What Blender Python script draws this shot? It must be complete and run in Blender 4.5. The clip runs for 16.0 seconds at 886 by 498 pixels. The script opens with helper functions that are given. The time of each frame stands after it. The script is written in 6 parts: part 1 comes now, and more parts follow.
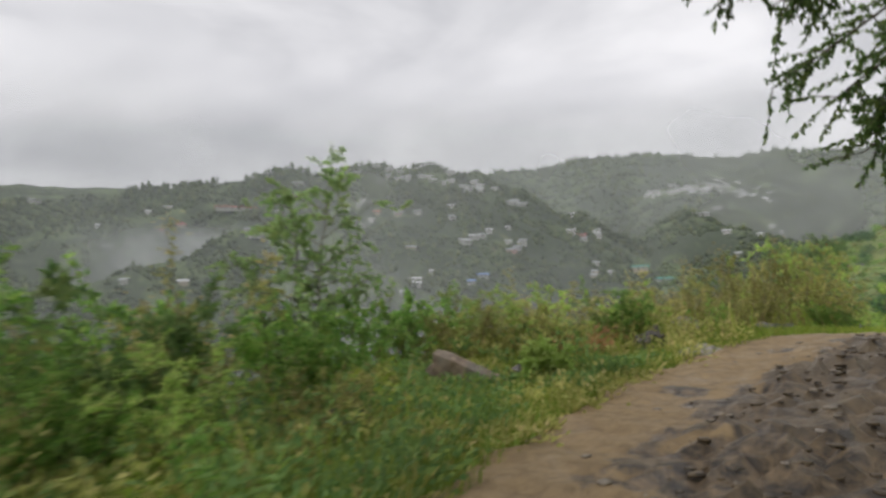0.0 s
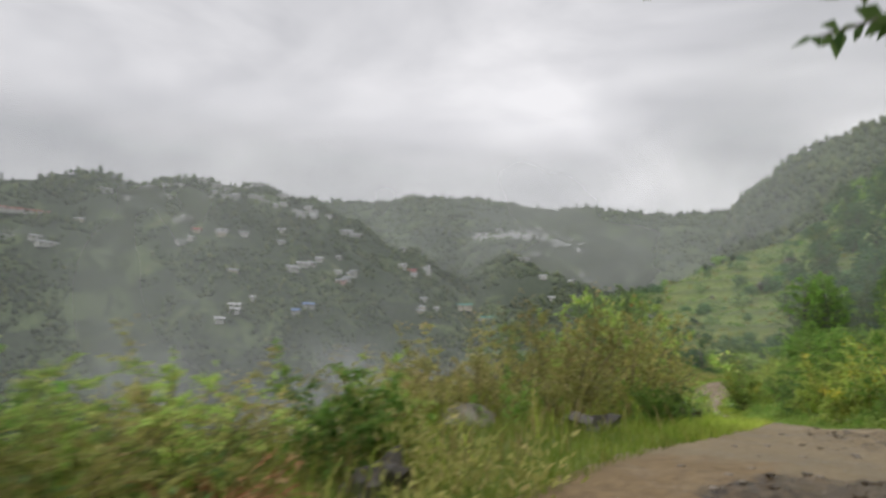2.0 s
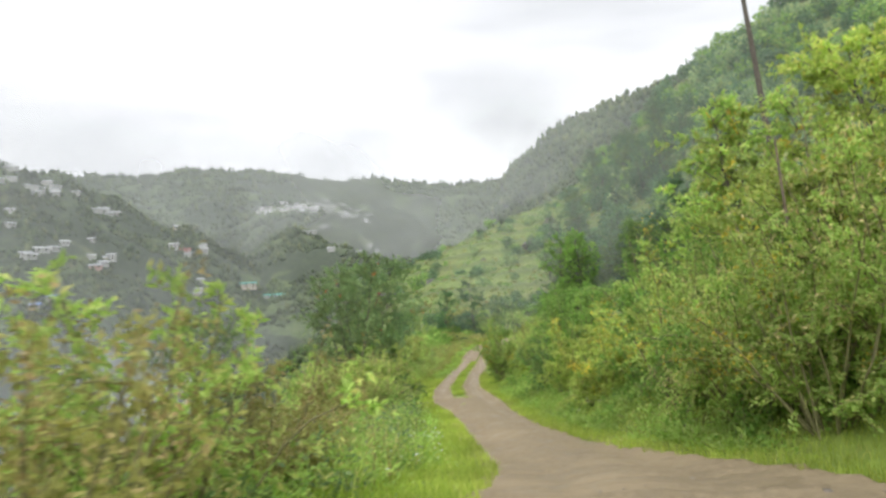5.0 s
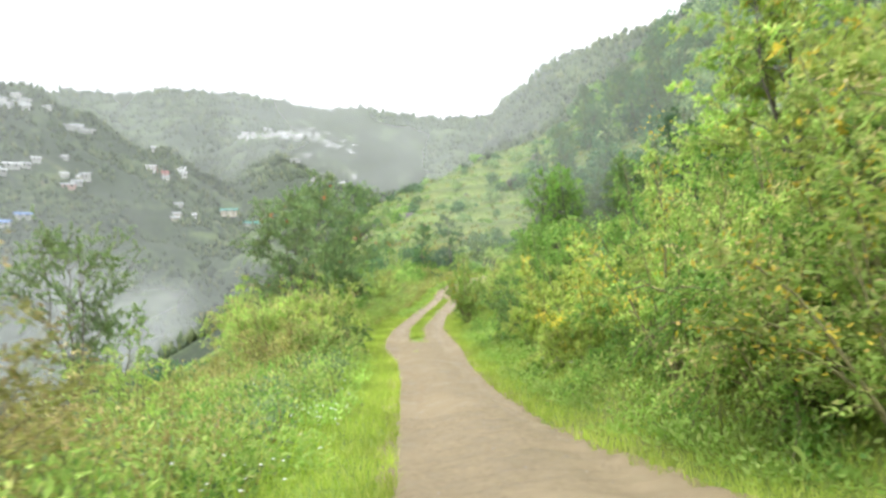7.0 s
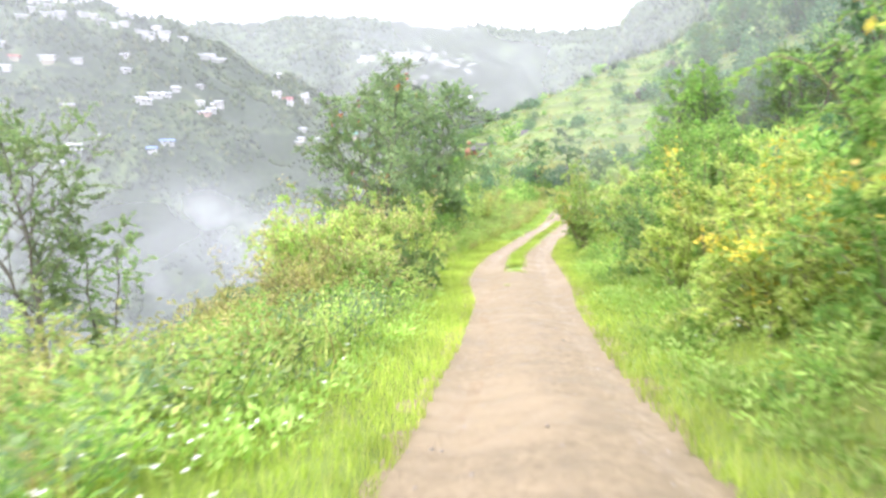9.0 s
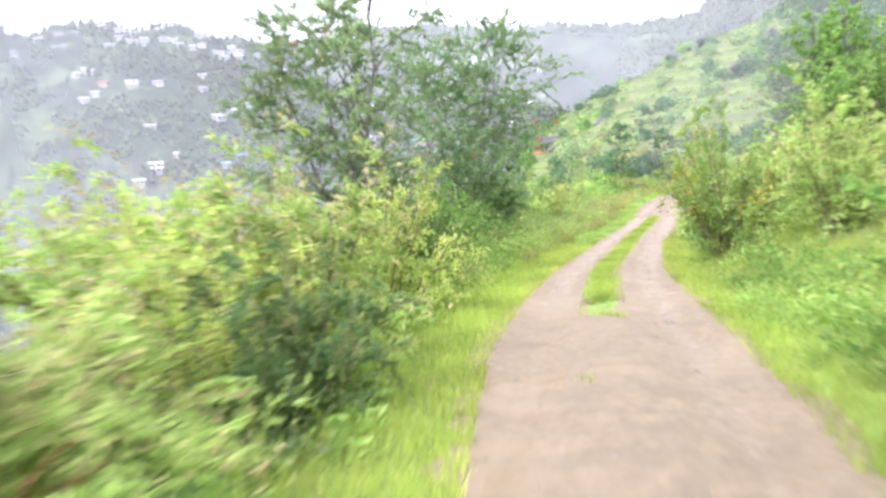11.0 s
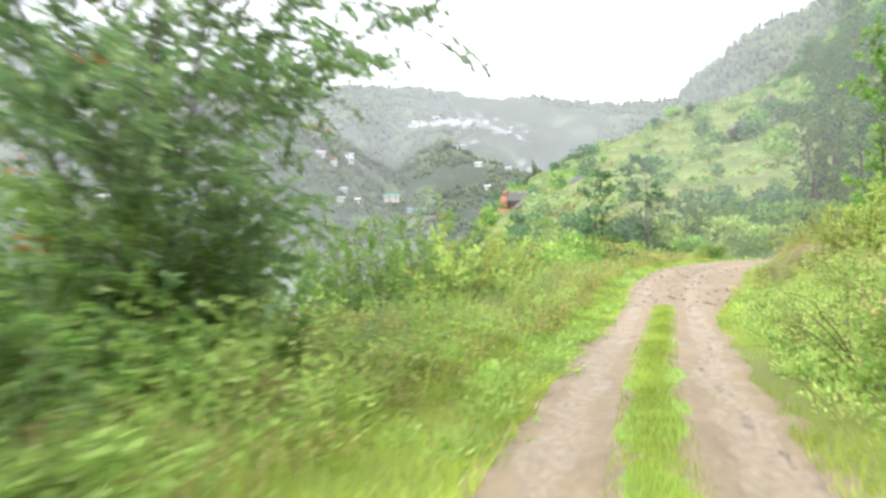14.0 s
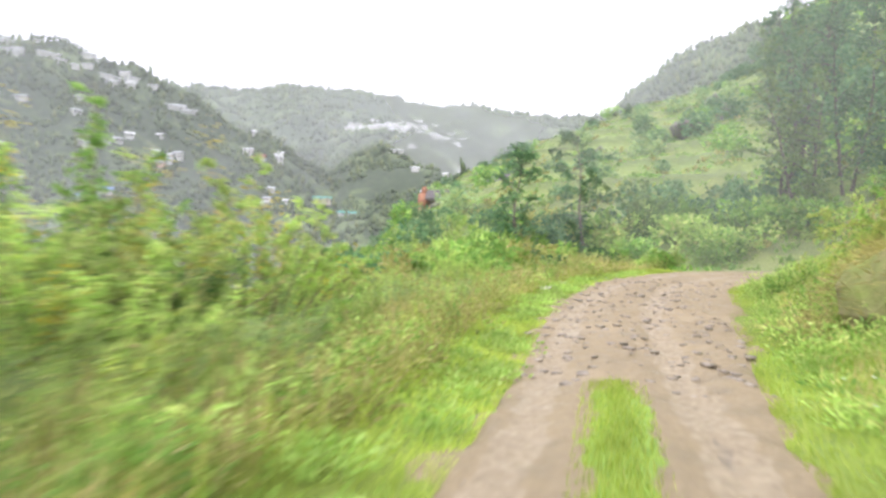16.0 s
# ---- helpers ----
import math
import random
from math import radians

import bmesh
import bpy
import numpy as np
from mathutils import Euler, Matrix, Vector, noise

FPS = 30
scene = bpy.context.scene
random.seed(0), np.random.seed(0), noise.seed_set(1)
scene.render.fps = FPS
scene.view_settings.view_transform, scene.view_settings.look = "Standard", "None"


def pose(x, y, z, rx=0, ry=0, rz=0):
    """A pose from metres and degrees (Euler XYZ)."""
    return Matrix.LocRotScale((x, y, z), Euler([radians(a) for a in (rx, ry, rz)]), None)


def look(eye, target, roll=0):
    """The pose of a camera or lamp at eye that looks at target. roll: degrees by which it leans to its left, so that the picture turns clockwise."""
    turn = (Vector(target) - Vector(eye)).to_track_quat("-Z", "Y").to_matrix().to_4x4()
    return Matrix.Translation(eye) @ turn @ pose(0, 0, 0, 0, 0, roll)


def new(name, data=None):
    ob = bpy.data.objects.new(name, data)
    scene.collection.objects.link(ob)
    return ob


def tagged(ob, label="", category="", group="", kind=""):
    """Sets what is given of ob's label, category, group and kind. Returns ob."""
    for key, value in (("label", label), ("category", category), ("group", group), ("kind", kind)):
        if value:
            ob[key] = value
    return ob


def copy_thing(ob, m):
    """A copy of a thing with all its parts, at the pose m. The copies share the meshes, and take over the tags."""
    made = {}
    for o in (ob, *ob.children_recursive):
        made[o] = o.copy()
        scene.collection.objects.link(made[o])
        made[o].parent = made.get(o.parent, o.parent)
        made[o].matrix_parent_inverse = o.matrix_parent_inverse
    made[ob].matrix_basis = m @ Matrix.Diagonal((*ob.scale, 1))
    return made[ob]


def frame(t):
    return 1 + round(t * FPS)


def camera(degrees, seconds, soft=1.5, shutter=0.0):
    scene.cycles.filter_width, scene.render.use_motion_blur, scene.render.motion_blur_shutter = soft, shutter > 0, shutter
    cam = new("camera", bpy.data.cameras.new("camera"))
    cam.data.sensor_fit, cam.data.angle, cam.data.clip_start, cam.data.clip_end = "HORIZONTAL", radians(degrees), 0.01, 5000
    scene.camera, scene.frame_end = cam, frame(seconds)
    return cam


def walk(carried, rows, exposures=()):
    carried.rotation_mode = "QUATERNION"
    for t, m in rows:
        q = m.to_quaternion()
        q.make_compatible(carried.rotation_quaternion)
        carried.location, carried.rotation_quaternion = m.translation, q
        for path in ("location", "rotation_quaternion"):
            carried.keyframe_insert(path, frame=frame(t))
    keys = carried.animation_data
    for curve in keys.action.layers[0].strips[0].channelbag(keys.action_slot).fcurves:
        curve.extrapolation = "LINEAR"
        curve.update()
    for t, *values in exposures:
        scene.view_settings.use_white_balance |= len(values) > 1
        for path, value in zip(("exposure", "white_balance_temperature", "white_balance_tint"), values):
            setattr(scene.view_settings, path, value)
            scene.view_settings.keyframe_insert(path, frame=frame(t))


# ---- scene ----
cam = camera(73.3, 16.0, soft=2.7, shutter=0.6)
PATH = [
    (0, (-0.008, -0.101, 1.368), (0.001, 1.891, 1.546), -1.8),
    (0.5, (0.378, 1.039, 1.41), (0.527, 3.027, 1.567), -3.1),
    (1, (0.92, 2.109, 1.546), (1.15, 4.09, 1.698), -3.7),
    (1.5, (1.531, 3.259, 1.622), (1.917, 5.207, 1.859), -1.9),
    (2, (2.109, 4.103, 1.788), (2.664, 6.004, 2.066), 0.7),
    (2.5, (3.06, 5.114, 1.881), (3.814, 6.951, 2.117), -0.8),
    (3, (3.962, 6.034, 1.963), (4.902, 7.794, 2.1), -0.6),
    (3.5, (4.764, 6.671, 2.027), (5.788, 8.383, 2.172), -1.9),
    (4, (5.63, 7.323, 2.135), (6.747, 8.97, 2.338), -1.7),
    (6.5, (9.434, 9.918, 1.889), (10.657, 11.5, 1.908), -5.9),
    (7, (10.019, 10.583, 1.848), (11.229, 12.175, 1.795), -1.8),
    (7.5, (10.797, 11.298, 1.781), (11.936, 12.936, 1.61), -2.9),
    (8, (11.587, 12.105, 1.605), (12.616, 13.801, 1.352), -4.7),
    (8.5, (12.399, 13.056, 1.399), (13.313, 14.801, 1.05), -4.6),
    (9, (13.173, 14.152, 1.136), (14.029, 15.935, 0.844), -2.4),
    (11.5, (19.069, 23.444, -0.17), (19.626, 25.352, -0.395), -4.4),
    (12, (20.481, 25.518, -0.38), (21.033, 27.439, -0.452), -1.5),
    (12.5, (21.756, 27.656, -0.601), (22.292, 29.582, -0.669), -1.6),
    (13, (23.007, 29.736, -0.747), (23.585, 31.65, -0.767), -0.9),
    (13.5, (24.398, 31.522, -0.875), (25.048, 33.414, -0.91), -1.4),
    (14, (26.039, 33.657, -1.077), (26.757, 35.522, -1.138), -0.6),
    (14.5, (27.644, 35.55, -1.242), (28.416, 37.395, -1.296), 0.1),
    (15, (29.443, 37.731, -1.398), (30.26, 39.555, -1.466), 0.6),
    (15.5, (31.274, 39.851, -1.558), (32.112, 41.666, -1.629), 1.7),
    (16, (33.177, 42.064, -1.744), (34.082, 43.847, -1.779), 1.0),
]
walk(cam, [(t, look(eye, target, roll)) for t, eye, target, roll in PATH],
     [(0, -0.2, 6500, 12), (2, -0.26, 6500, 12), (3, 0.0, 6550, 12), (3.5, 0.12, 6550, 12), (4.2, 0.2, 6500, 12), (6.3, 0.88, 6350, 7), (7.5, 1.2, 6350, 11),
      (8.5, 1.6, 6200, 19), (9.2, 1.64, 5950, 21), (11.3, 1.54, 5750, 27), (12.2, 1.48, 5850, 22), (13, 1.22, 6050, 17), (14.2, 1.34, 6150, 16), (15, 1.16, 6200, 18), (16, 1.12, 6200, 18)])

# ---- sky and light: thick rain cloud, soft light from over the open valley ----
SUN_UP, SUN_TURN = radians(54), radians(238)
world = bpy.data.worlds.new("overcast_sky")
scene.world = world
world.use_nodes = True
wn, wl = world.node_tree.nodes, world.node_tree.links
wn.clear()
w_out, w_bg = wn.new("ShaderNodeOutputWorld"), wn.new("ShaderNodeBackground")
w_sky = wn.new("ShaderNodeTexSky")
w_sky.sky_type, w_sky.sun_disc, w_sky.sun_elevation, w_sky.sun_rotation = "NISHITA", False, SUN_UP, SUN_TURN
w_sky.dust_density, w_sky.air_density = 3.0, 1.0
w_tex, w_map = wn.new("ShaderNodeTexCoord"), wn.new("ShaderNodeMapping")
w_map.inputs["Scale"].default_value = (1.0, 1.0, 3.2)
w_map.inputs["Rotation"].default_value = (0.12, -0.25, 0.6)
w_noise, w_ramp = wn.new("ShaderNodeTexNoise"), wn.new("ShaderNodeValToRGB")
w_noise.inputs["Scale"].default_value, w_noise.inputs["Detail"].default_value = 1.5, 5.0
w_noise.inputs["Roughness"].default_value, w_noise.inputs["Distortion"].default_value = 0.5, 0.6
w_ramp.color_ramp.elements[0].position, w_ramp.color_ramp.elements[0].color = 0.34, (0.54, 0.55, 0.575, 1)
w_ramp.color_ramp.elements[1].position, w_ramp.color_ramp.elements[1].color = 0.66, (1.0, 1.0, 1.01, 1)
w_scale = wn.new("ShaderNodeVectorMath")
w_scale.operation = "SCALE"
w_scale.inputs["Scale"].default_value = 0.10
w_mix = wn.new("ShaderNodeMix")
w_mix.data_type = "RGBA"
w_mix.inputs["Factor"].default_value = 0.93
wl.new(w_tex.outputs["Generated"], w_map.inputs["Vector"])
wl.new(w_map.outputs["Vector"], w_noise.inputs["Vector"])
wl.new(w_noise.outputs["Fac"], w_ramp.inputs["Fac"])
wl.new(w_sky.outputs["Color"], w_scale.inputs[0])
wl.new(w_scale.outputs["Vector"], w_mix.inputs["A"])
wl.new(w_ramp.outputs["Color"], w_mix.inputs["B"])
wl.new(w_mix.outputs["Result"], w_bg.inputs["Color"])
w_bg.inputs["Strength"].default_value = 1.12
wl.new(w_bg.outputs["Background"], w_out.inputs["Surface"])

sun = new("sun", bpy.data.lights.new("sun", "SUN"))
sun.data.energy, sun.data.angle, sun.data.color = 1.5, radians(35), (1.0, 0.97, 0.92)
sun.matrix_world = look((0, 0, 60), (60 * math.sin(SUN_TURN) / math.tan(SUN_UP) * -1, 60 * math.cos(SUN_TURN) / math.tan(SUN_UP) * -1, 0))

# ---- materials ----


def ramp_between(nt, a, b, lo=0.35, hi=0.65):
    r = nt.nodes.new("ShaderNodeValToRGB")
    r.color_ramp.elements[0].position, r.color_ramp.elements[1].position = lo, hi
    r.color_ramp.elements[0].color, r.color_ramp.elements[1].color = (*a, 1), (*b, 1)
    return r


def noise_node(nt, scale, detail=5.0, rough=0.55, distort=0.0):
    n = nt.nodes.new("ShaderNodeTexNoise")
    n.inputs["Scale"].default_value, n.inputs["Detail"].default_value = scale, detail
    n.inputs["Roughness"].default_value, n.inputs["Distortion"].default_value = rough, distort
    pos = nt.nodes.new("ShaderNodeNewGeometry")
    nt.links.new(pos.outputs["Position"], n.inputs["Vector"])
    return n


def mixed(nt, fac, a, b):
    m = nt.nodes.new("ShaderNodeMix")
    m.data_type = "RGBA"
    for key, value in (("Factor", fac), ("A", a), ("B", b)):
        if hasattr(value, "is_linked"):
            nt.links.new(value, m.inputs[key])
        else:
            m.inputs[key].default_value = value if key == "Factor" else (*value, 1)
    return m.outputs["Result"]


def bumped(nt, bsdf, height, strength, distance):
    b = nt.nodes.new("ShaderNodeBump")
    b.inputs["Strength"].default_value, b.inputs["Distance"].default_value = strength, distance
    nt.links.new(height, b.inputs["Height"])
    nt.links.new(b.outputs["Normal"], bsdf.inputs["Normal"])


def material(name, rough=0.8):
    m = bpy.data.materials.new(name)
    m.use_nodes = True
    bsdf = m.node_tree.nodes["Principled BSDF"]
    bsdf.inputs["Roughness"].default_value = rough
    return m, m.node_tree, bsdf


def grained(name, a, b, scale, rough=0.8, bump=0.4, dist=0.02, c=None, big=0.3):
    """Two colours mixed by fine grain, a third in large soft patches."""
    m, nt, bsdf = material(name, rough)
    fine = noise_node(nt, scale)
    col = ramp_between(nt, a, b)
    nt.links.new(fine.outputs["Fac"], col.inputs["Fac"])
    out = col.outputs["Color"]
    if c:
        large = noise_node(nt, big, 4.0)
        mask = ramp_between(nt, (0, 0, 0), (1, 1, 1), 0.42, 0.62)
        nt.links.new(large.outputs["Fac"], mask.inputs["Fac"])
        out = mixed(nt, mask.outputs["Color"], out, c)
    nt.links.new(out, bsdf.inputs["Base Color"])
    bumped(nt, bsdf, fine.outputs["Fac"], bump, dist)
    return m


def leafy(name, a, b, c, rough=0.55, through_light=0.3, patch=0.9, sere=0.4):
    """Leaves: a to b from leaf to leaf, some of colour c, whole plants and patches of growth a little lighter, darker or more sere."""
    m, nt, bsdf = material(name, rough)
    bsdf.inputs["Specular IOR Level"].default_value = 0.3
    geo, info = nt.nodes.new("ShaderNodeNewGeometry"), nt.nodes.new("ShaderNodeObjectInfo")
    col = nt.nodes.new("ShaderNodeValToRGB")
    e = col.color_ramp.elements
    e[0].position, e[0].color, e[1].position, e[1].color = 0.0, (*a, 1), 0.75, (*b, 1)
    last = e.new(1.0)
    last.color = (*c, 1)
    nt.links.new(geo.outputs["Random Per Island"], col.inputs["Fac"])
    hsv = nt.nodes.new("ShaderNodeHueSaturation")
    span = nt.nodes.new("ShaderNodeMapRange")
    span.inputs["To Min"].default_value, span.inputs["To Max"].default_value = 0.85, 1.25
    nt.links.new(info.outputs["Random"], span.inputs["Value"])
    grown, dried = noise_node(nt, patch, 3.0, 0.6), noise_node(nt, patch * 1.7, 4.0, 0.65)
    vary, both = nt.nodes.new("ShaderNodeMapRange"), nt.nodes.new("ShaderNodeMath")
    vary.inputs["From Min"].default_value, vary.inputs["From Max"].default_value = 0.32, 0.68
    vary.inputs["To Min"].default_value, vary.inputs["To Max"].default_value = 0.7, 1.35
    nt.links.new(grown.outputs["Fac"], vary.inputs["Value"])
    both.operation = "MULTIPLY"
    nt.links.new(vary.outputs["Result"], both.inputs[0])
    nt.links.new(span.outputs["Result"], both.inputs[1])
    nt.links.new(both.outputs[0], hsv.inputs["Value"])
    dry_mask = ramp_between(nt, (0, 0, 0), (sere, sere, sere), 0.52, 0.68)
    nt.links.new(dried.outputs["Fac"], dry_mask.inputs["Fac"])
    tan = tuple(0.5 * v + 0.5 * w for v, w in zip(b, (0.50, 0.40, 0.17)))
    nt.links.new(mixed(nt, dry_mask.outputs["Color"], col.outputs["Color"], tan), hsv.inputs["Color"])
    nt.links.new(hsv.outputs["Color"], bsdf.inputs["Base Color"])
    tr, mix, out = nt.nodes.new("ShaderNodeBsdfTranslucent"), nt.nodes.new("ShaderNodeMixShader"), nt.nodes["Material Output"]
    nt.links.new(hsv.outputs["Color"], tr.inputs["Color"])
    mix.inputs["Fac"].default_value = through_light
    nt.links.new(bsdf.outputs["BSDF"], mix.inputs[1])
    nt.links.new(tr.outputs["BSDF"], mix.inputs[2])
    nt.links.new(mix.outputs["Shader"], out.inputs["Surface"])
    return m


GROUND = grained("meadow_ground", (0.11, 0.17, 0.02), (0.22, 0.32, 0.04), 2.2, 0.9, 0.6, 0.06, c=(0.15, 0.17, 0.04), big=0.11)
BARK = grained("bark", (0.08, 0.068, 0.055), (0.20, 0.175, 0.15), 22, 0.9, 0.6, 0.01)
TWIG = grained("twig", (0.16, 0.15, 0.07), (0.30, 0.28, 0.14), 30, 0.85, 0.2, 0.004)
ROCK = grained("rock", (0.07, 0.07, 0.06), (0.20, 0.19, 0.165), 5, 0.7, 0.9, 0.03, c=(0.16, 0.15, 0.10), big=1.4)
STONE = grained("loose_stone", (0.17, 0.145, 0.115), (0.36, 0.31, 0.25), 9, 0.65, 0.6, 0.01)
LEAF_YELLOW = leafy("leaf_yellow_green", (0.30, 0.47, 0.10), (0.53, 0.69, 0.20), (0.70, 0.67, 0.26), through_light=0.55, sere=0.2)
LEAF_GOLD = leafy("leaf_golden_green", (0.37, 0.51, 0.10), (0.58, 0.69, 0.19), (0.72, 0.68, 0.22), through_light=0.55, sere=0.1)
LEAF_OLIVE = leafy("leaf_olive", (0.29, 0.31, 0.085), (0.51, 0.51, 0.17), (0.62, 0.52, 0.25), through_light=0.55)
LEAF_GREEN = leafy("leaf_green", (0.16, 0.33, 0.07), (0.31, 0.51, 0.12), (0.45, 0.58, 0.15), through_light=0.56)
LEAF_DARK = leafy("leaf_dark", (0.11, 0.21, 0.07), (0.22, 0.34, 0.11), (0.27, 0.36, 0.09), through_light=0.5)
LEAF_SOFT = leafy("leaf_grey_green", (0.19, 0.31, 0.15), (0.35, 0.47, 0.21), (0.39, 0.47, 0.18), through_light=0.5)
LEAF_PALE = leafy("leaf_pale_green", (0.23, 0.37, 0.15), (0.41, 0.55, 0.23), (0.46, 0.54, 0.20), through_light=0.55)
LEAF_FAR = leafy("leaf_far", (0.042, 0.066, 0.032), (0.085, 0.12, 0.05), (0.13, 0.155, 0.062), 0.8, 0.15, 0.02, 0.1)
GRASS = leafy("grass_blade", (0.26, 0.37, 0.055), (0.44, 0.55, 0.09), (0.54, 0.55, 0.16), 0.5, 0.4, 0.6, 0.25)
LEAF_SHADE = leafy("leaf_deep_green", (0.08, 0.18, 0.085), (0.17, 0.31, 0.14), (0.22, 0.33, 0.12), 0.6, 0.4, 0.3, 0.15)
STRAW = leafy("dry_stalk", (0.26, 0.21, 0.08), (0.40, 0.33, 0.14), (0.36, 0.26, 0.11), 0.7, 0.2)

# terraced pasture: shorter bright grass on the steps, rough darker growth on their faces
HILL, h_nt, h_bsdf = material("hill_pasture", 0.9)
h_fine, h_mid = noise_node(h_nt, 1.3, 6, 0.65), noise_node(h_nt, 0.09, 4, 0.6, 0.6)
h_a = ramp_between(h_nt, (0.115, 0.17, 0.04), (0.23, 0.30, 0.075), 0.3, 0.7)
h_nt.links.new(h_fine.outputs["Fac"], h_a.inputs["Fac"])
h_m = ramp_between(h_nt, (0, 0, 0), (0.7, 0.7, 0.7), 0.45, 0.62)
h_nt.links.new(h_mid.outputs["Fac"], h_m.inputs["Fac"])
h_c = mixed(h_nt, h_m.outputs["Color"], h_a.outputs["Color"], (0.22, 0.24, 0.08))
h_geo, h_sep = h_nt.nodes.new("ShaderNodeNewGeometry"), h_nt.nodes.new("ShaderNodeSeparateXYZ")
h_nt.links.new(h_geo.outputs["Position"], h_sep.inputs["Vector"])
h_wob = h_nt.nodes.new("ShaderNodeMath")
h_wob.operation, h_wob.inputs[1].default_value = "MULTIPLY_ADD", 3.4
h_nt.links.new(h_fine.outputs["Fac"], h_wob.inputs[0])
h_nt.links.new(h_sep.outputs["Z"], h_wob.inputs[2])
h_pp = h_nt.nodes.new("ShaderNodeMath")
h_pp.operation, h_pp.inputs[1].default_value = "PINGPONG", 1.2
h_nt.links.new(h_wob.outputs[0], h_pp.inputs[0])
h_face = ramp_between(h_nt, (0.75, 0.75, 0.75), (0, 0, 0), 0.1, 0.8)
h_nt.links.new(h_pp.outputs[0], h_face.inputs["Fac"])
h_nt.links.new(mixed(h_nt, h_face.outputs["Color"], h_c, (0.09, 0.12, 0.04)), h_bsdf.inputs["Base Color"])
bumped(h_nt, h_bsdf, h_fine.outputs["Fac"], 0.7, 0.25)

# far slopes: dark scrub, patches of pale terraced fields, now and then bare earth
FOREST, f_nt, f_bsdf = material("forest_floor", 0.95)
f_fine, f_mid, f_big = noise_node(f_nt, 0.35, 6, 0.7), noise_node(f_nt, 0.045, 6, 0.65, 0.8), noise_node(f_nt, 0.011, 4, 0.6, 0.5)
f_wood = ramp_between(f_nt, (0.03, 0.044, 0.028), (0.072, 0.099, 0.05), 0.3, 0.7)
f_nt.links.new(f_fine.outputs["Fac"], f_wood.inputs["Fac"])
f_field = ramp_between(f_nt, (0.08, 0.12, 0.05), (0.145, 0.19, 0.078), 0.35, 0.65)
f_nt.links.new(f_fine.outputs["Fac"], f_field.inputs["Fac"])
f_sum = f_nt.nodes.new("ShaderNodeMath")
f_sum.operation, f_sum.inputs[1].default_value = "MULTIPLY_ADD", 0.8
f_nt.links.new(f_big.outputs["Fac"], f_sum.inputs[0])
f_nt.links.new(f_mid.outputs["Fac"], f_sum.inputs[2])
f_mask = ramp_between(f_nt, (0, 0, 0), (1, 1, 1), 0.90, 1.0)
f_nt.links.new(f_sum.outputs[0], f_mask.inputs["Fac"])
f_bare = ramp_between(f_nt, (0, 0, 0), (0.55, 0.55, 0.55), 0.62, 0.72)
f_nt.links.new(f_mid.outputs["Fac"], f_bare.inputs["Fac"])
f_col = mixed(f_nt, f_mask.outputs["Color"], f_wood.outputs["Color"], f_field.outputs["Color"])
f_nt.links.new(mixed(f_nt, f_bare.outputs["Color"], f_col, (0.16, 0.14, 0.09)), f_bsdf.inputs["Base Color"])
bumped(f_nt, f_bsdf, f_fine.outputs["Fac"], 0.8, 1.5)

# ---- the lie of the land ----
# the middle of the track: x, y, height
TRACK = np.array([(-3.4, -13, -0.5), (-1.0, -5.0, -0.25), (0.4, -0.3, -0.03), (1.3, 1.9, 0.12), (2.5, 3.8, 0.34), (4.3, 5.7, 0.55), (5.9, 6.9, 0.72),
                  (7.8, 8.3, 0.62), (9.7, 9.6, 0.49), (11.1, 11.0, 0.38), (12.7, 12.8, 0.0), (13.5, 13.9, -0.26), (16.3, 18.6, -0.98), (19.2, 23.4, -1.57),
                  (21.8, 27.6, -1.98), (24.4, 31.5, -2.28), (27.7, 35.5, -2.64), (31.3, 39.8, -2.96), (34.6, 43.4, -3.2), (38.2, 47.4, -3.3), (42.0, 51.6, -3.22),
                  (46.5, 55.2, -3.04), (51.5, 57.0, -2.9), (58.0, 56.4, -2.9), (68.0, 53.0, -2.6), (88.0, 49.0, -2.2)])
# the brink over the valley keeps on where the track bends to the right
BRINK = np.array([*TRACK[:21, :2], (52.0, 68.0), (75.0, 108.0), (130.0, 225.0), (220.0, 400.0)])
MID = np.array([20.0, 25.0])


def resample(line, step):
    seg = np.linalg.norm(np.diff(line[:, :2], axis=0), axis=1)
    s = np.r_[0, np.cumsum(seg)]
    at = np.arange(0, s[-1], step)
    out = np.stack([np.interp(at, s, line[:, k]) for k in range(line.shape[1])], 1)
    k = int(2.4 / step) | 1
    pad = np.pad(out, ((k // 2, k // 2), (0, 0)), mode="reflect", reflect_type="odd")
    return np.stack([np.convolve(pad[:, c], np.ones(k) / k, "valid") for c in range(line.shape[1])], 1), at


LINE, LINE_S = resample(TRACK, 0.4)
EDGE, _ = resample(BRINK, 1.0)


def beside(line, x, y):
    """Nearest point's index along a line and the distance to the right of it."""
    x, y = np.ravel(x), np.ravel(y)
    idx, off = np.zeros(len(x), int), np.zeros(len(x))
    way = np.gradient(line[:, :2], axis=0)
    way /= np.linalg.norm(way, axis=1)[:, None]
    for a in range(0, len(x), 20000):
        dx, dy = x[a:a + 20000, None] - line[:, 0], y[a:a + 20000, None] - line[:, 1]
        i = (dx * dx + dy * dy).argmin(1)
        n = np.arange(len(i))
        idx[a:a + 20000] = i
        across = dx[n, i] * way[i, 1] - dy[n, i] * way[i, 0]
        off[a:a + 20000] = np.sign(across) * np.hypot(dx[n, i], dy[n, i])
    return idx, off


def step(a, b, v):
    u = np.clip((v - a) / (b - a), 0, 1)
    return u * u * (3 - 2 * u)


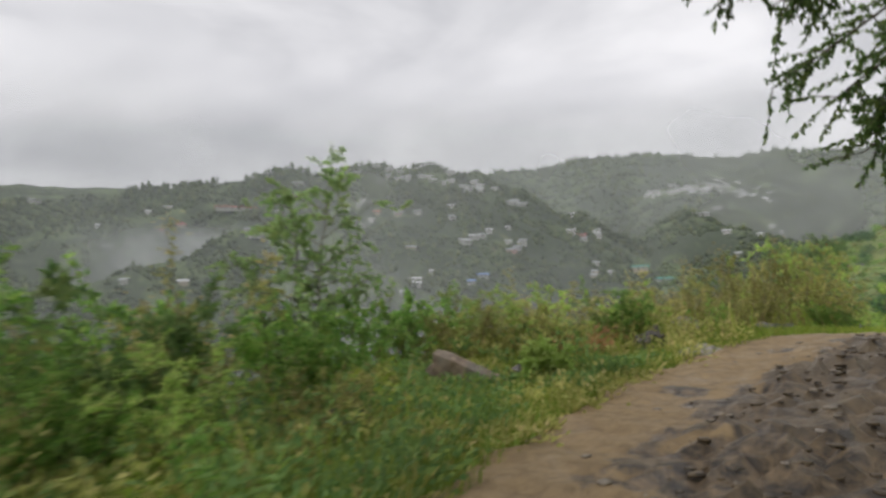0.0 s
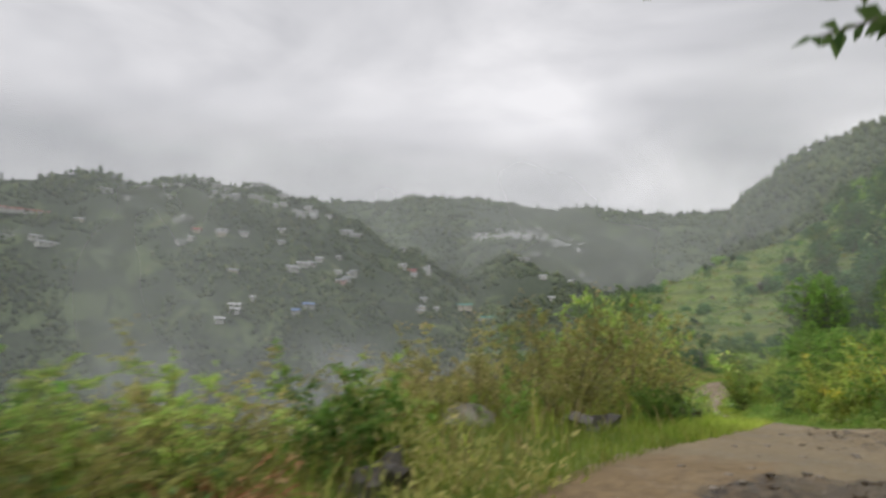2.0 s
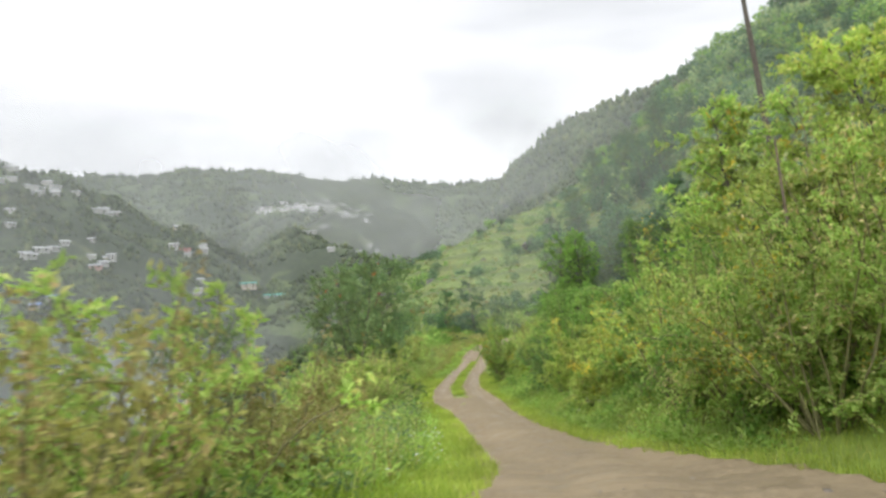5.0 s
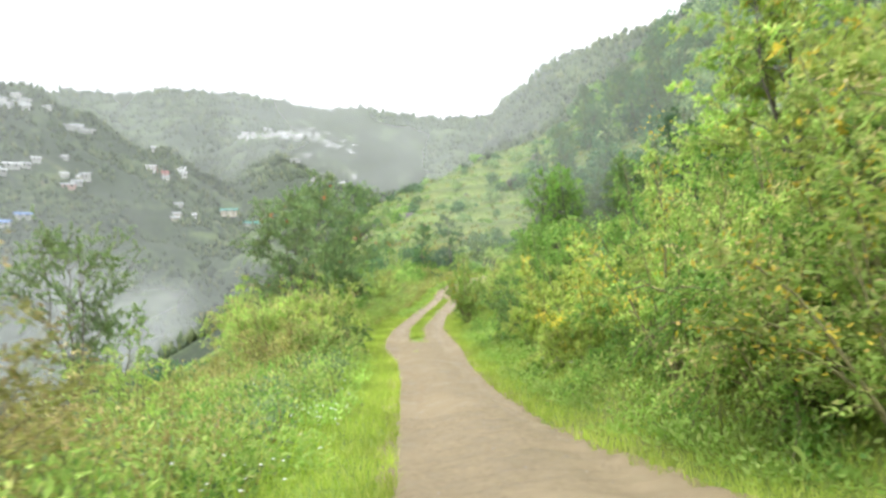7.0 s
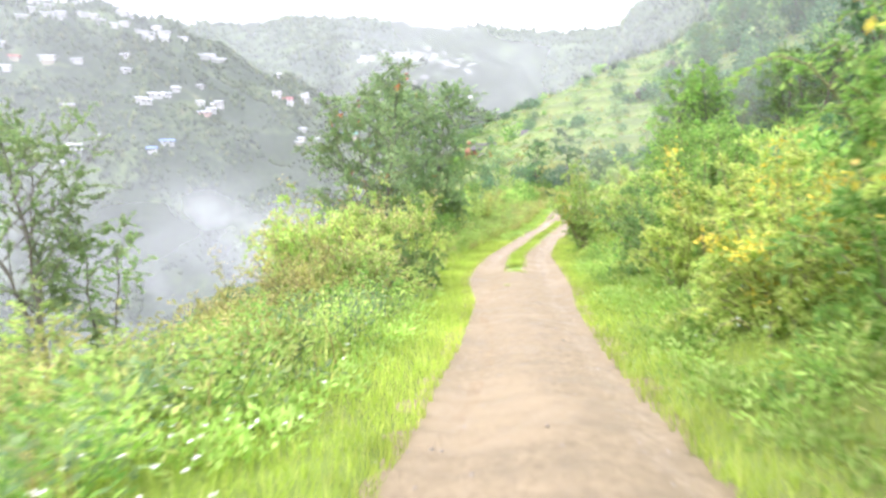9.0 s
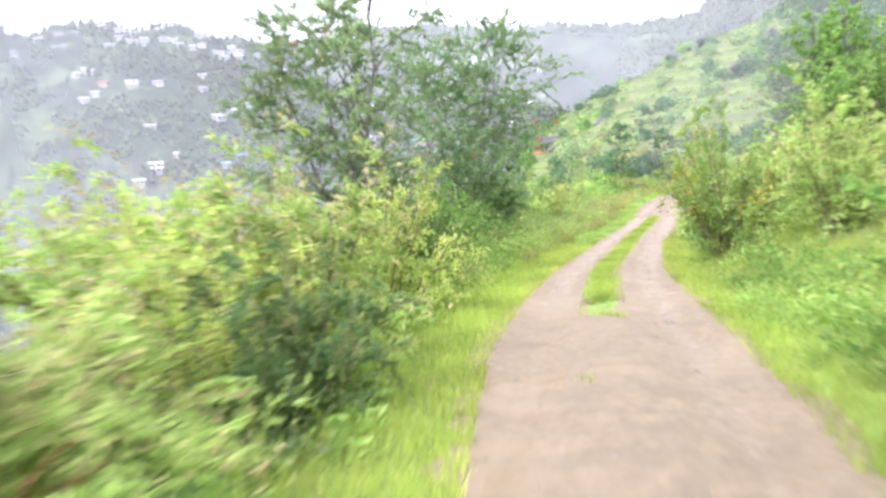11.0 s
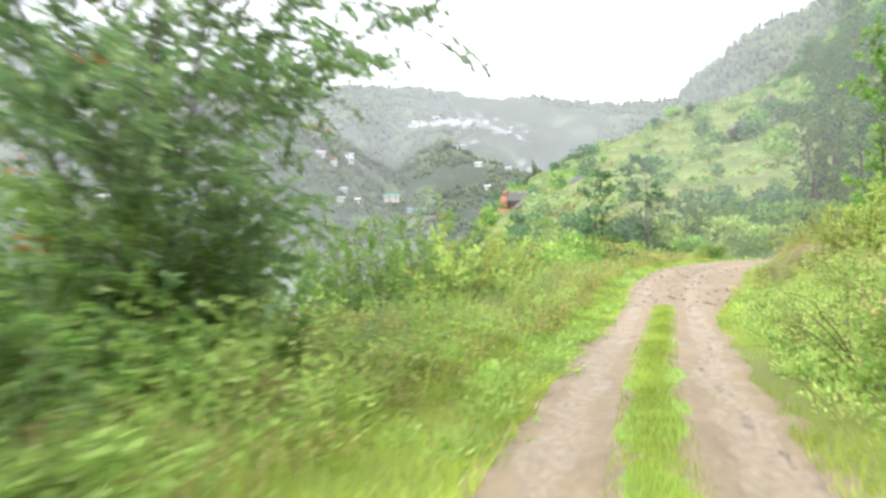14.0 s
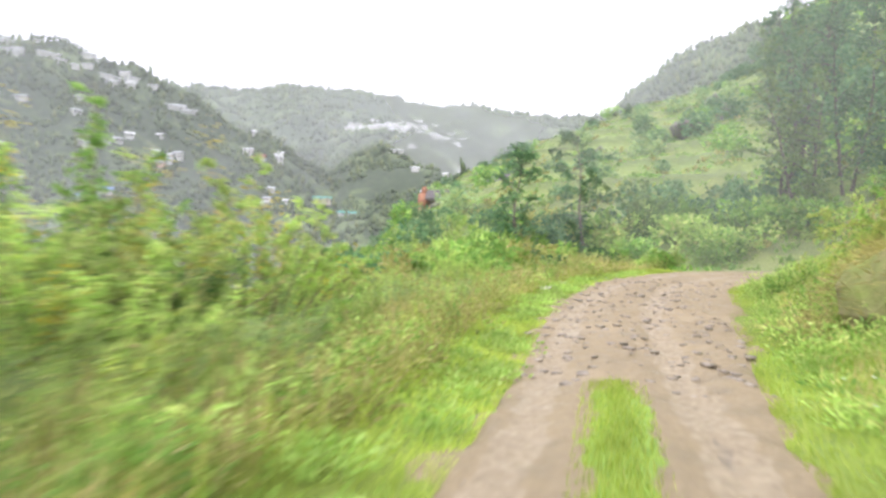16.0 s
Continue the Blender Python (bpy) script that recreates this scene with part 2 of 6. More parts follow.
def waves(x, y, size, seed):
    """Smooth value noise from a few sums of sines."""
    r = np.random.RandomState(seed)
    out = 0
    for k in range(6):
        a, p, f = r.rand() * 6.28, r.rand() * 6.28, (0.6 + r.rand() * 1.2) * 6.28 / size
        out = out + np.sin((x * np.cos(a) + y * np.sin(a)) * f + p + 0.8 * np.sin((y * np.cos(a) - x * np.sin(a)) * f * 0.7))
    return out / 6


def side_widths(s):
    """How far the bare earth reaches to the left and right of the track's middle."""
    left = np.interp(s, [0, 13, 18, 21, 23, 28, 33, 36, 40, 44, 47, 50, 54, 60, 72, 76, 80, 86, 100], [2.0, 2.0, 2.3, 2.35, 2.25, 2.0, 1.5, 1.38, 1.22, 1.18, 1.5, 1.52, 1.38, 1.4, 1.32, 1.35, 1.45, 1.65, 1.8])
    right = np.interp(s, [0, 13, 20, 25, 28.5, 31, 33, 35, 38, 40, 43, 46, 48.5, 52, 60, 72, 74, 77, 82, 90, 100], [7, 9, 8.5, 6.0, 3.0, 2.1, 1.35, 1.12, 1.08, 1.1, 1.22, 1.45, 1.52, 1.45, 1.32, 1.38, 1.65, 2.1, 2.6, 2.4, 2.2])
    return left, right


# mountains: bearing from MID in degrees, height in metres of the crest, its distance
RIDGE_LEFT = [(-120, 50, 420), (-80, 52, 420), (-40, 66, 420), (-30, 80, 410), (-20, 92, 400), (-9, 98, 390), (-3, 97, 390), (2.5, 88, 395), (7, 70, 395), (11.5, 58, 400), (15.5, 44, 405), (18, 30, 410), (24, -20, 420)]
RIDGE_MIDDLE = [(8, -20, 560), (13, 40, 560), (16, 75, 570), (18.5, 100, 580), (21.5, 112, 590), (24.5, 112, 600), (28, 104, 600), (32, 80, 600), (35, 52, 600), (40, 0, 600)]
RIDGE_FAR = [(-60, 190, 1150), (-10, 225, 1100), (2, 232, 1050), (9.4, 235, 1050), (12.7, 248, 1050), (20, 247, 1060), (22.6, 237, 1060), (26, 226, 1060), (30, 228, 1060), (33, 216, 1060), (37, 208, 1060), (43, 208, 1060), (60, 215, 1060), (120, 240, 1060)]
RIDGE_RIGHT = [(38, 40, 640), (41, 100, 640), (43.5, 142, 640), (45.5, 158, 640), (48, 178, 640), (50.5, 192, 640), (55, 203, 640), (60, 215, 640), (65, 235, 640), (69, 262, 640), (76, 300, 640), (95, 330, 640), (130, 300, 640), (180, 150, 640)]
RIDGES = [(RIDGE_LEFT, 25), (RIDGE_MIDDLE, 30), (RIDGE_FAR, 40), (RIDGE_RIGHT, 30)]
NEAR_CREST = np.array([(10, -55, 130), (18, -28, 130), (23, -9, 130), (27, 4, 125), (31, 9.5, 122), (36, 13.5, 118), (41, 17.5, 120), (46, 22, 130), (51, 29, 138), (56, 37, 140), (62, 51, 140), (70, 63, 140), (90, 66, 140), (120, 55, 140), (150, 10, 140), (180, -50, 140)])


def around(bearing, rows):
    r = np.array(rows, float)
    return np.interp(bearing, r[:, 0], r[:, 1]), np.interp(bearing, r[:, 0], r[:, 2])


def land(x, y):
    """Height of the ground, vectorised."""
    shape = np.shape(x)
    x, y = np.ravel(np.asarray(x, float)), np.ravel(np.asarray(y, float))
    i, d = beside(LINE, x, y)
    _, e = beside(EDGE, x, y)
    s = LINE_S[i]
    far = step(6, 40, np.abs(d))
    z = LINE[i, 2] * (1 - far) - 1.4 * far
    left, right = side_widths(s)
    rise = np.maximum(d - right - 0.5, 0)
    z = z + np.minimum(rise, 3.6) * 0.42 + np.maximum(rise - 3.6, 0) * 0.30
    fall = np.maximum(-e - left - 2.2, 0)
    z = z - np.minimum(fall, 5) * 0.22 - np.maximum(fall - 5, 0) * 0.5
    rough = step(0.2, 2.0, np.maximum(d - right, -e - left))
    z = z + rough * (0.10 * waves(x, y, 1.7, 3) + 0.25 * waves(x, y, 6, 4))
    z = np.maximum(z, -48 + 6 * waves(x, y, 130, 5))
    r, b = np.hypot(x - MID[0], y - MID[1]), np.degrees(np.arctan2(x - MID[0], y - MID[1]))
    crest, at = around(b, NEAR_CREST)
    cap = np.where(r < at, crest, crest - (r - at) * 0.35)
    rising = -4 + np.maximum(r - 48, 0) * (crest + 4) / (at - 48) - np.maximum(48 - r, 0) * 0.3
    rising = rising + step(55, 75, r) * (1.6 * waves(x, y, 30, 9) + 0.25 * waves(x, y, 9, 10))
    rising = rising + step(55, 75, r) * (0.44 + 0.2 * waves(x, y, 22, 12)) * np.sin(rising * 6.2832 / 2.4 + 2.2 * waves(x, y, 40, 13))
    rising, cap = rising - 70 * step(24, 8, b) - 40 * step(150, 176, b), cap - 40 * step(150, 176, b)
    z = np.where((b > 8) & (r > 30), np.maximum(np.minimum(z, np.maximum(cap + 3, -2)), np.where(r < at, rising, cap)), z)
    for k, (rows, amp) in enumerate(RIDGES):
        crest, at = around(b, rows)
        spur = waves(x, y, 150, 20 + k) * amp * step(0, 160, np.abs(at - r)) * 0.5 + waves(x, y, 55, 30 + k) * 5 + waves(x, y, 16, 40 + k) * 1.2
        h = np.where(r < at, crest - (at - r) * (crest + 50) / (at - 180), crest - (r - at) * 0.6) + spur
        z = np.where(r > 150, np.maximum(z, h), z)
    return z.reshape(shape)

# ---- ground sheet and track ----


def sheet(name, verts, rows, cols, mats, pick=None, smooth=True):
    """A grid of rows x cols points as one mesh object."""
    a = np.arange(rows * cols).reshape(rows, cols)
    quads = np.stack([a[:-1, :-1], a[:-1, 1:], a[1:, 1:], a[1:, :-1]], -1).reshape(-1, 4)
    return mesh_object(name, verts, quads, mats, pick, smooth)


def mesh_object(name, verts, faces, mats, pick=None, smooth=False):
    me = bpy.data.meshes.new(name)
    faces = np.asarray(faces, np.int32)
    n, k = faces.shape
    me.vertices.add(len(verts))
    me.vertices.foreach_set("co", np.asarray(verts, np.float32).ravel())
    me.loops.add(n * k)
    me.loops.foreach_set("vertex_index", faces.ravel())
    me.polygons.add(n)
    me.polygons.foreach_set("loop_start", np.arange(0, n * k, k, dtype=np.int32))
    for m in mats:
        me.materials.append(m)
    if pick is not None:
        me.polygons.foreach_set("material_index", np.asarray(pick, np.int32))
    if smooth:
        me.polygons.foreach_set("use_smooth", np.ones(n, bool))
    me.update(calc_edges=True)
    me.validate()
    return new(name, me)


N_SIDE = 500
u = np.linspace(-1, 1, N_SIDE)
gx, gy = np.meshgrid(MID[0] + 18 * np.sinh(5 * u), MID[1] + 18 * np.sinh(5 * u), indexing="ij")
gz = land(gx, gy)
gi, gd = beside(LINE, gx, gy)
g_left, g_right = side_widths(LINE_S[gi])
gz = gz - 0.1 * step(0.0, 0.5, np.minimum(gd + g_left, g_right - gd)).reshape(gz.shape) * step(400, 100, np.abs(gd)).reshape(gz.shape)
centre_r = np.hypot(gx - MID[0], gy - MID[1])
face_r = centre_r[:-1, :-1].ravel()
face_b = np.degrees(np.arctan2(gx - MID[0], gy - MID[1]))[:-1, :-1].ravel()
ground = sheet("ground", np.stack([gx, gy, gz], -1).reshape(-1, 3), N_SIDE, N_SIDE, [GROUND, FOREST, HILL], np.where((face_r > 44) & (face_r < 150) & (face_b > 22) & (face_b < 120), 2, 0) + (face_r > np.where((face_b > 22) & (face_b < 120), 150, 60)).astype(int))
tagged(ground, "wet green hillside and valley under low cloud", "ground", kind="structure")

EARTH, e_nt, e_bsdf = material("wet_earth", 0.6)
e_fine, e_mid, e_big = noise_node(e_nt, 14, 6), noise_node(e_nt, 2.2, 5, 0.6, 0.5), noise_node(e_nt, 0.5, 4, 0.55, 0.8)


def e_ramp(source, a, b, lo, hi):
    r = ramp_between(e_nt, a, b, lo, hi)
    e_nt.links.new(source, r.inputs["Fac"])
    return r.outputs["Color"]


def e_worn(name, amount):
    """A share that the road's own points carry, with a ragged rim."""
    at, add = e_nt.nodes.new("ShaderNodeAttribute"), e_nt.nodes.new("ShaderNodeMath")
    at.attribute_name = name
    jag = noise_node(e_nt, 5.5, 6, 0.65)
    less = e_nt.nodes.new("ShaderNodeMath")
    less.operation, less.inputs[1].default_value = "SUBTRACT", 0.5 * amount
    add.operation, add.inputs[1].default_value = "MULTIPLY_ADD", amount
    e_nt.links.new(jag.outputs["Fac"], add.inputs[0])
    e_nt.links.new(at.outputs["Fac"], less.inputs[0])
    e_nt.links.new(less.outputs[0], add.inputs[2])
    return e_ramp(add.outputs[0], (0, 0, 0), (1, 1, 1), 0.44, 0.60)


dry = e_ramp(e_fine.outputs["Fac"], (0.235, 0.183, 0.108), (0.335, 0.262, 0.158), 0.3, 0.7)
dry = mixed(e_nt, e_ramp(e_mid.outputs["Fac"], (0, 0, 0), (1, 1, 1), 0.48, 0.66), dry, (0.235, 0.183, 0.108))
dry = mixed(e_nt, e_ramp(e_big.outputs["Fac"], (0, 0, 0), (0.8, 0.8, 0.8), 0.52, 0.62), dry, (0.33, 0.257, 0.155))
churn_noise = noise_node(e_nt, 7.5, 9, 0.72, 0.5)
churned = e_ramp(churn_noise.outputs["Fac"], (0.026, 0.018, 0.011), (0.25, 0.172, 0.09), 0.40, 0.66)
churned = mixed(e_nt, e_ramp(e_big.outputs["Fac"], (0, 0, 0), (0.6, 0.6, 0.6), 0.5, 0.62), churned, (0.14, 0.104, 0.06))
sod_noise = noise_node(e_nt, 11, 6)
sod = e_ramp(sod_noise.outputs["Fac"], (0.15, 0.26, 0.03), (0.28, 0.42, 0.05), 0.35, 0.65)
wet_noise = noise_node(e_nt, 7, 6, 0.7, 1.0)
crack = e_ramp(wet_noise.outputs["Fac"], (0.17, 0.14, 0.10), (0.30, 0.245, 0.17), 0.4, 0.6)
dry = mixed(e_nt, e_worn("damp", 0.5), dry, e_ramp(churn_noise.outputs["Fac"], (0.185, 0.126, 0.063), (0.34, 0.24, 0.123), 0.35, 0.65))
packed = e_ramp(e_fine.outputs["Fac"], (0.26, 0.207, 0.135), (0.38, 0.307, 0.205), 0.35, 0.65)
dry = mixed(e_nt, e_worn("wheel", 0.45), dry, packed)
base_c = mixed(e_nt, e_worn("mud", 0.9), dry, churned)
base_c = mixed(e_nt, e_worn("rut", 0.6), base_c, crack)
e_nt.links.new(mixed(e_nt, e_worn("turf", 0.9), base_c, sod), e_bsdf.inputs["Base Color"])
dull = e_ramp(e_mid.outputs["Fac"], (0.75, 0.75, 0.75), (0.38, 0.38, 0.38), 0.45, 0.7)
e_nt.links.new(mixed(e_nt, e_worn("mud", 0.9), dull, (0.34, 0.34, 0.34)), e_bsdf.inputs["Roughness"])
bumped(e_nt, e_bsdf, churn_noise.outputs["Fac"], 0.6, 0.1)


def track_height(x, y, s, d):
    """The bare earth's height over the land: two ruts, a crown, churned mud by the clearing and broken stone at the bend."""
    left, right = side_widths(s)
    ruts = -0.05 * np.exp(-((d + 0.72) / 0.28) ** 2) - 0.05 * np.exp(-((d - 0.72) / 0.28) ** 2) + 0.03 * np.exp(-(d / 0.35) ** 2)
    z = ruts * step(20, 36, s) + 0.02 * waves(x, y, 1.3, 51) + 0.012 * waves(x, y, 0.35, 52)
    mud = step(-1.4, -0.5, d) * (1 - step(22, 24, s)) + 0.6 * step(1.2, 0.5, np.abs(d + 0.2)) * step(1.8, 0.9, np.abs(s - 26.8))
    z = z + mud * (0.15 * np.abs(waves(x, y, 0.9, 53)) + 0.11 * np.abs(waves(x, y, 0.4, 54)) + 0.1 * waves(x, y, 0.26, 57))
    stony = step(73, 75, s) * (1 - step(86, 92, s))
    z = z + stony * (0.05 * waves(x, y, 0.5, 55) + 0.03 * waves(x, y, 0.22, 56))
    ragged = 0.26 * waves(x, y, 1.6, 60) + 0.13 * waves(x, y, 0.5, 61)
    inside = np.minimum(d + left, right - d) + ragged
    return 0.03 + z - 0.14 * (1 - step(-0.15, 0.3, inside))


fine, fine_s = resample(TRACK, 0.11)
keep = (fine_s > 2) & (fine_s < 100)
fine, fine_s = fine[keep], fine_s[keep]
way = np.gradient(fine[:, :2], axis=0)
way /= np.linalg.norm(way, axis=1)[:, None]
cols = np.r_[np.arange(-3.0, 3.0, 0.1), np.arange(3.0, 10.5, 0.2)]
cut = np.interp(fine_s, [0, 30, 36, 78, 84, 100], [10.5, 10.5, 3.0, 3.0, 3.4, 3.4])[:, None]
dd = np.minimum(cols[None, :] + 0 * cut, cut)
rx, ry = fine[:, None, 0] + way[:, None, 1] * dd, fine[:, None, 1] - way[:, None, 0] * dd
rz = land(rx, ry) + track_height(rx, ry, fine_s[:, None] + 0 * dd, dd)
ms = fine_s[:, None] + 0 * dd
blot = waves(rx, ry, 1.4, 81) * 0.9 + waves(rx, ry, 0.5, 82) * 0.4
mud = np.maximum(step(-1.5, -0.6, dd + blot * 0.8) * step(24.6, 22.4, ms + blot), 0.48 * step(1.2, 0.4, np.abs(dd + 0.2) + blot * 0.5) * step(1.8, 1.0, np.abs(ms - 26.8) + blot * 0.6))
mud = np.maximum(mud, 0.25 * step(70, 76, ms) * step(0.6, -0.2, np.abs(dd) - 0.9 + blot))
turf = step(0.40, 0.06, np.abs(dd + 0.04) + blot * 0.22) * step(46.5, 51, ms + 1.5 * blot) * step(74.6, 73, ms)
turf = np.maximum(turf, 0.32 * step(0.35, 0.1, np.abs(dd)) * step(42, 47, ms) * step(74.6, 73, ms))
wander = 0.78 + 0.13 * np.sin(ms * 0.75) + 0.06 * np.sin(ms * 2.1) + 0.05 * waves(rx, ry, 0.7, 85)
rut = step(0.12, 0.01, np.abs(dd - wander)) * step(44, 50, ms) * step(76, 72, ms) * (0.47 + 0.42 * step(-0.2, 0.5, waves(rx, ry, 0.9, 84)))
damp = np.maximum(step(25.5, 21.5, ms + blot), 0.5 * step(0.16, 0.04, np.abs(dd + 0.62 + 0.1 * np.sin(ms * 0.9)) + 0.12 * blot) * step(33, 37, ms) * step(52, 46, ms))
ruts_at = np.interp(ms, [30, 36, 44, 48], [0.85, 0.6, 0.62, 0.74])
wheel = step(0.36, 0.1, np.abs(dd - ruts_at) + 0.15 * blot) * step(30, 36, ms) * (0.5 + 0.4 * step(48, 54, ms)) + step(0.36, 0.1, np.abs(dd + 0.74) + 0.15 * blot) * step(30, 36, ms) * (0.42 + 0.3 * step(48, 54, ms))
rz = rz - 0.025 * rut
road = sheet("road", np.stack([rx, ry, rz], -1).reshape(-1, 3), len(fine), len(cols), [EARTH])
for name, share in (("mud", mud), ("turf", turf), ("rut", rut), ("damp", damp), ("wheel", wheel)):
    road.data.attributes.new(name, "FLOAT", "POINT").data.foreach_set("value", share.astype(np.float32).ravel())
tagged(road, "rutted brown earth track, wet from rain", "road", kind="structure")

# ---- plants ----


def unit(v):
    return v / np.maximum(np.linalg.norm(v, axis=-1, keepdims=True), 1e-9)


def leaf_faces(rng, at, way, length, width, fold=0.25):
    """Pointed leaves, one folded pair of triangles each, from places and directions."""
    n = len(at)
    way = unit(way)
    side = unit(np.cross(way, rng.normal(size=(n, 3))))
    up = np.cross(side, way)
    ln, wd = length * rng.uniform(0.6, 1.3, (n, 1)), width * rng.uniform(0.7, 1.3, (n, 1))
    mid = at + way * ln * 0.45
    lift = up * wd * fold
    v = np.stack([at, mid + side * wd * 0.5 + lift, at + way * ln - up * ln * 0.1, mid - side * wd * 0.5 + lift], 1).reshape(-1, 3)
    return v, np.arange(n * 4).reshape(n, 4)


def tubes(paths, radii, sides=4):
    """Tapering tubes along polylines of equal length: paths (n, k, 3), radii (n, k)."""
    paths, radii = np.asarray(paths, float), np.asarray(radii, float)
    n, k, _ = paths.shape
    way = unit(np.gradient(paths, axis=1))
    ref = np.where(np.abs(way[..., 2:]) > 0.9, np.array([1.0, 0, 0]), np.array([0, 0, 1.0]))
    a = unit(np.cross(way, ref))
    b = np.cross(way, a)
    t = np.linspace(0, 2 * np.pi, sides, endpoint=False)
    ring = a[:, :, None] * np.cos(t)[:, None] + b[:, :, None] * np.sin(t)[:, None]
    v = paths[:, :, None] + ring * radii[:, :, None, None]
    idx = np.arange(n * k * sides).reshape(n, k, sides)
    nxt = np.roll(idx, -1, axis=2)
    f = np.stack([idx[:, :-1], nxt[:, :-1], nxt[:, 1:], idx[:, 1:]], -1).reshape(-1, 4)
    return v.reshape(-1, 3), f


def joined(pieces):
    v, f, o = [], [], 0
    for a, b in pieces:
        v.append(a)
        f.append(b + o)
        o += len(a)
    return np.concatenate(v), np.concatenate(f)


def child(name, verts, faces, mat, parent, label="", smooth=False):
    ob = mesh_object(name, verts, faces, [mat], smooth=smooth)
    ob.parent = parent
    if label:
        tagged(ob, label)
    if name in ("foliage", "crown", "branchwork", "young_growth", "withered_leaves", "stem"):
        tagged(ob, kind="stuff")
    return ob


def arcs(rng, base, way, length, droop, k=7):
    """Curved shoots: from base along way, bending down by droop."""
    u = np.linspace(0, 1, k)[None, :, None]
    ln = length[:, None, None]
    p = base[:, None] + way[:, None] * ln * u
    p[..., 2] -= (droop[:, None, None] * ln * u ** 2)[..., 0]
    return p + np.cumsum(rng.normal(0, 0.012, p.shape), axis=1) * ln


def on_path(paths, i, u):
    k = paths.shape[1] - 1
    a = np.minimum((u * k).astype(int), k - 1)
    f = (u * k - a)[:, None]
    return paths[i, a] * (1 - f) + paths[i, a + 1] * f, unit(paths[i, a + 1] - paths[i, a])


def shrub(kind, seed, leaf, radius=1.1, height=1.7, stems=16, twigs=10, leaves=26, size=(0.08, 0.034), droop=0.45, tips=None, plume=1.0):
    """A many-stemmed shrub: shoots from the ground, side twigs, and leaves along the twigs; a small plume keeps the twigs close to their shoots."""
    rng = np.random.RandomState(seed)
    root = new(kind)
    turn = rng.uniform(0, 6.283, stems)
    lean = rng.uniform(0.08, 1.0, stems) ** 0.8
    way = unit(np.stack([np.cos(turn) * lean * radius, np.sin(turn) * lean * radius, np.full(stems, height)], 1))
    base = np.stack([np.cos(turn) * 0.12 * radius, np.sin(turn) * 0.12 * radius, np.full(stems, -0.1)], 1) * rng.uniform(0.3, 1.6, (stems, 1))
    base[:, 2] = -0.1
    main = arcs(rng, base, way, height * rng.uniform(0.75, 1.3, stems), droop * rng.uniform(0.4, 1.3, stems) * lean)
    n = stems * twigs
    i, u = np.repeat(np.arange(stems), twigs), rng.uniform(0.12, 1.0, n)
    at, along = on_path(main, i, u)
    out = unit(along * 0.7 / plume + rng.normal(0, 0.75, (n, 3)) + np.array([0, 0, 0.15]))
    small = arcs(rng, at, out, plume * radius * rng.uniform(0.25, 0.6, n) * (1.15 - 0.5 * u), 0.5 * rng.uniform(0.2, 1.4, n), 4)
    wood = joined([tubes(main, 0.008 * height * np.linspace(1, 0.25, main.shape[1])[None] * np.ones((stems, 1))),
                   tubes(small, 0.0024 * height * np.linspace(1, 0.3, 4)[None] * np.ones((n, 1)), 3)])
    child("branchwork", *wood, TWIG, root)
    m = n * leaves
    j = np.repeat(np.arange(n), leaves)
    lp, lw = on_path(small, j, rng.uniform(0.05, 1.0, m))
    lw = unit(lw * 0.6 + rng.normal(0, 0.6, (m, 3)) + np.array([0, 0, -0.05]))
    lp = lp + rng.normal(0, 0.012, (m, 3)) * radius
    child("foliage", *leaf_faces(rng, lp, lw, *size), leaf, root)
    if tips:
        t = (main[:9, -4:] if tips is BLOSSOM else main[:, -3:]).reshape(-1, 3)
        some = 26 if tips is BLOSSOM else 12
        t = np.repeat(t, some, axis=0) + rng.normal(0, 0.06 * radius, (len(t) * some, 3))
        child("young_growth", *leaf_faces(rng, t, rng.normal(0, 1, t.shape) + np.array([0, 0, 0.6]), size[0] * 0.8, size[1] * 0.8), tips, root)
    return root


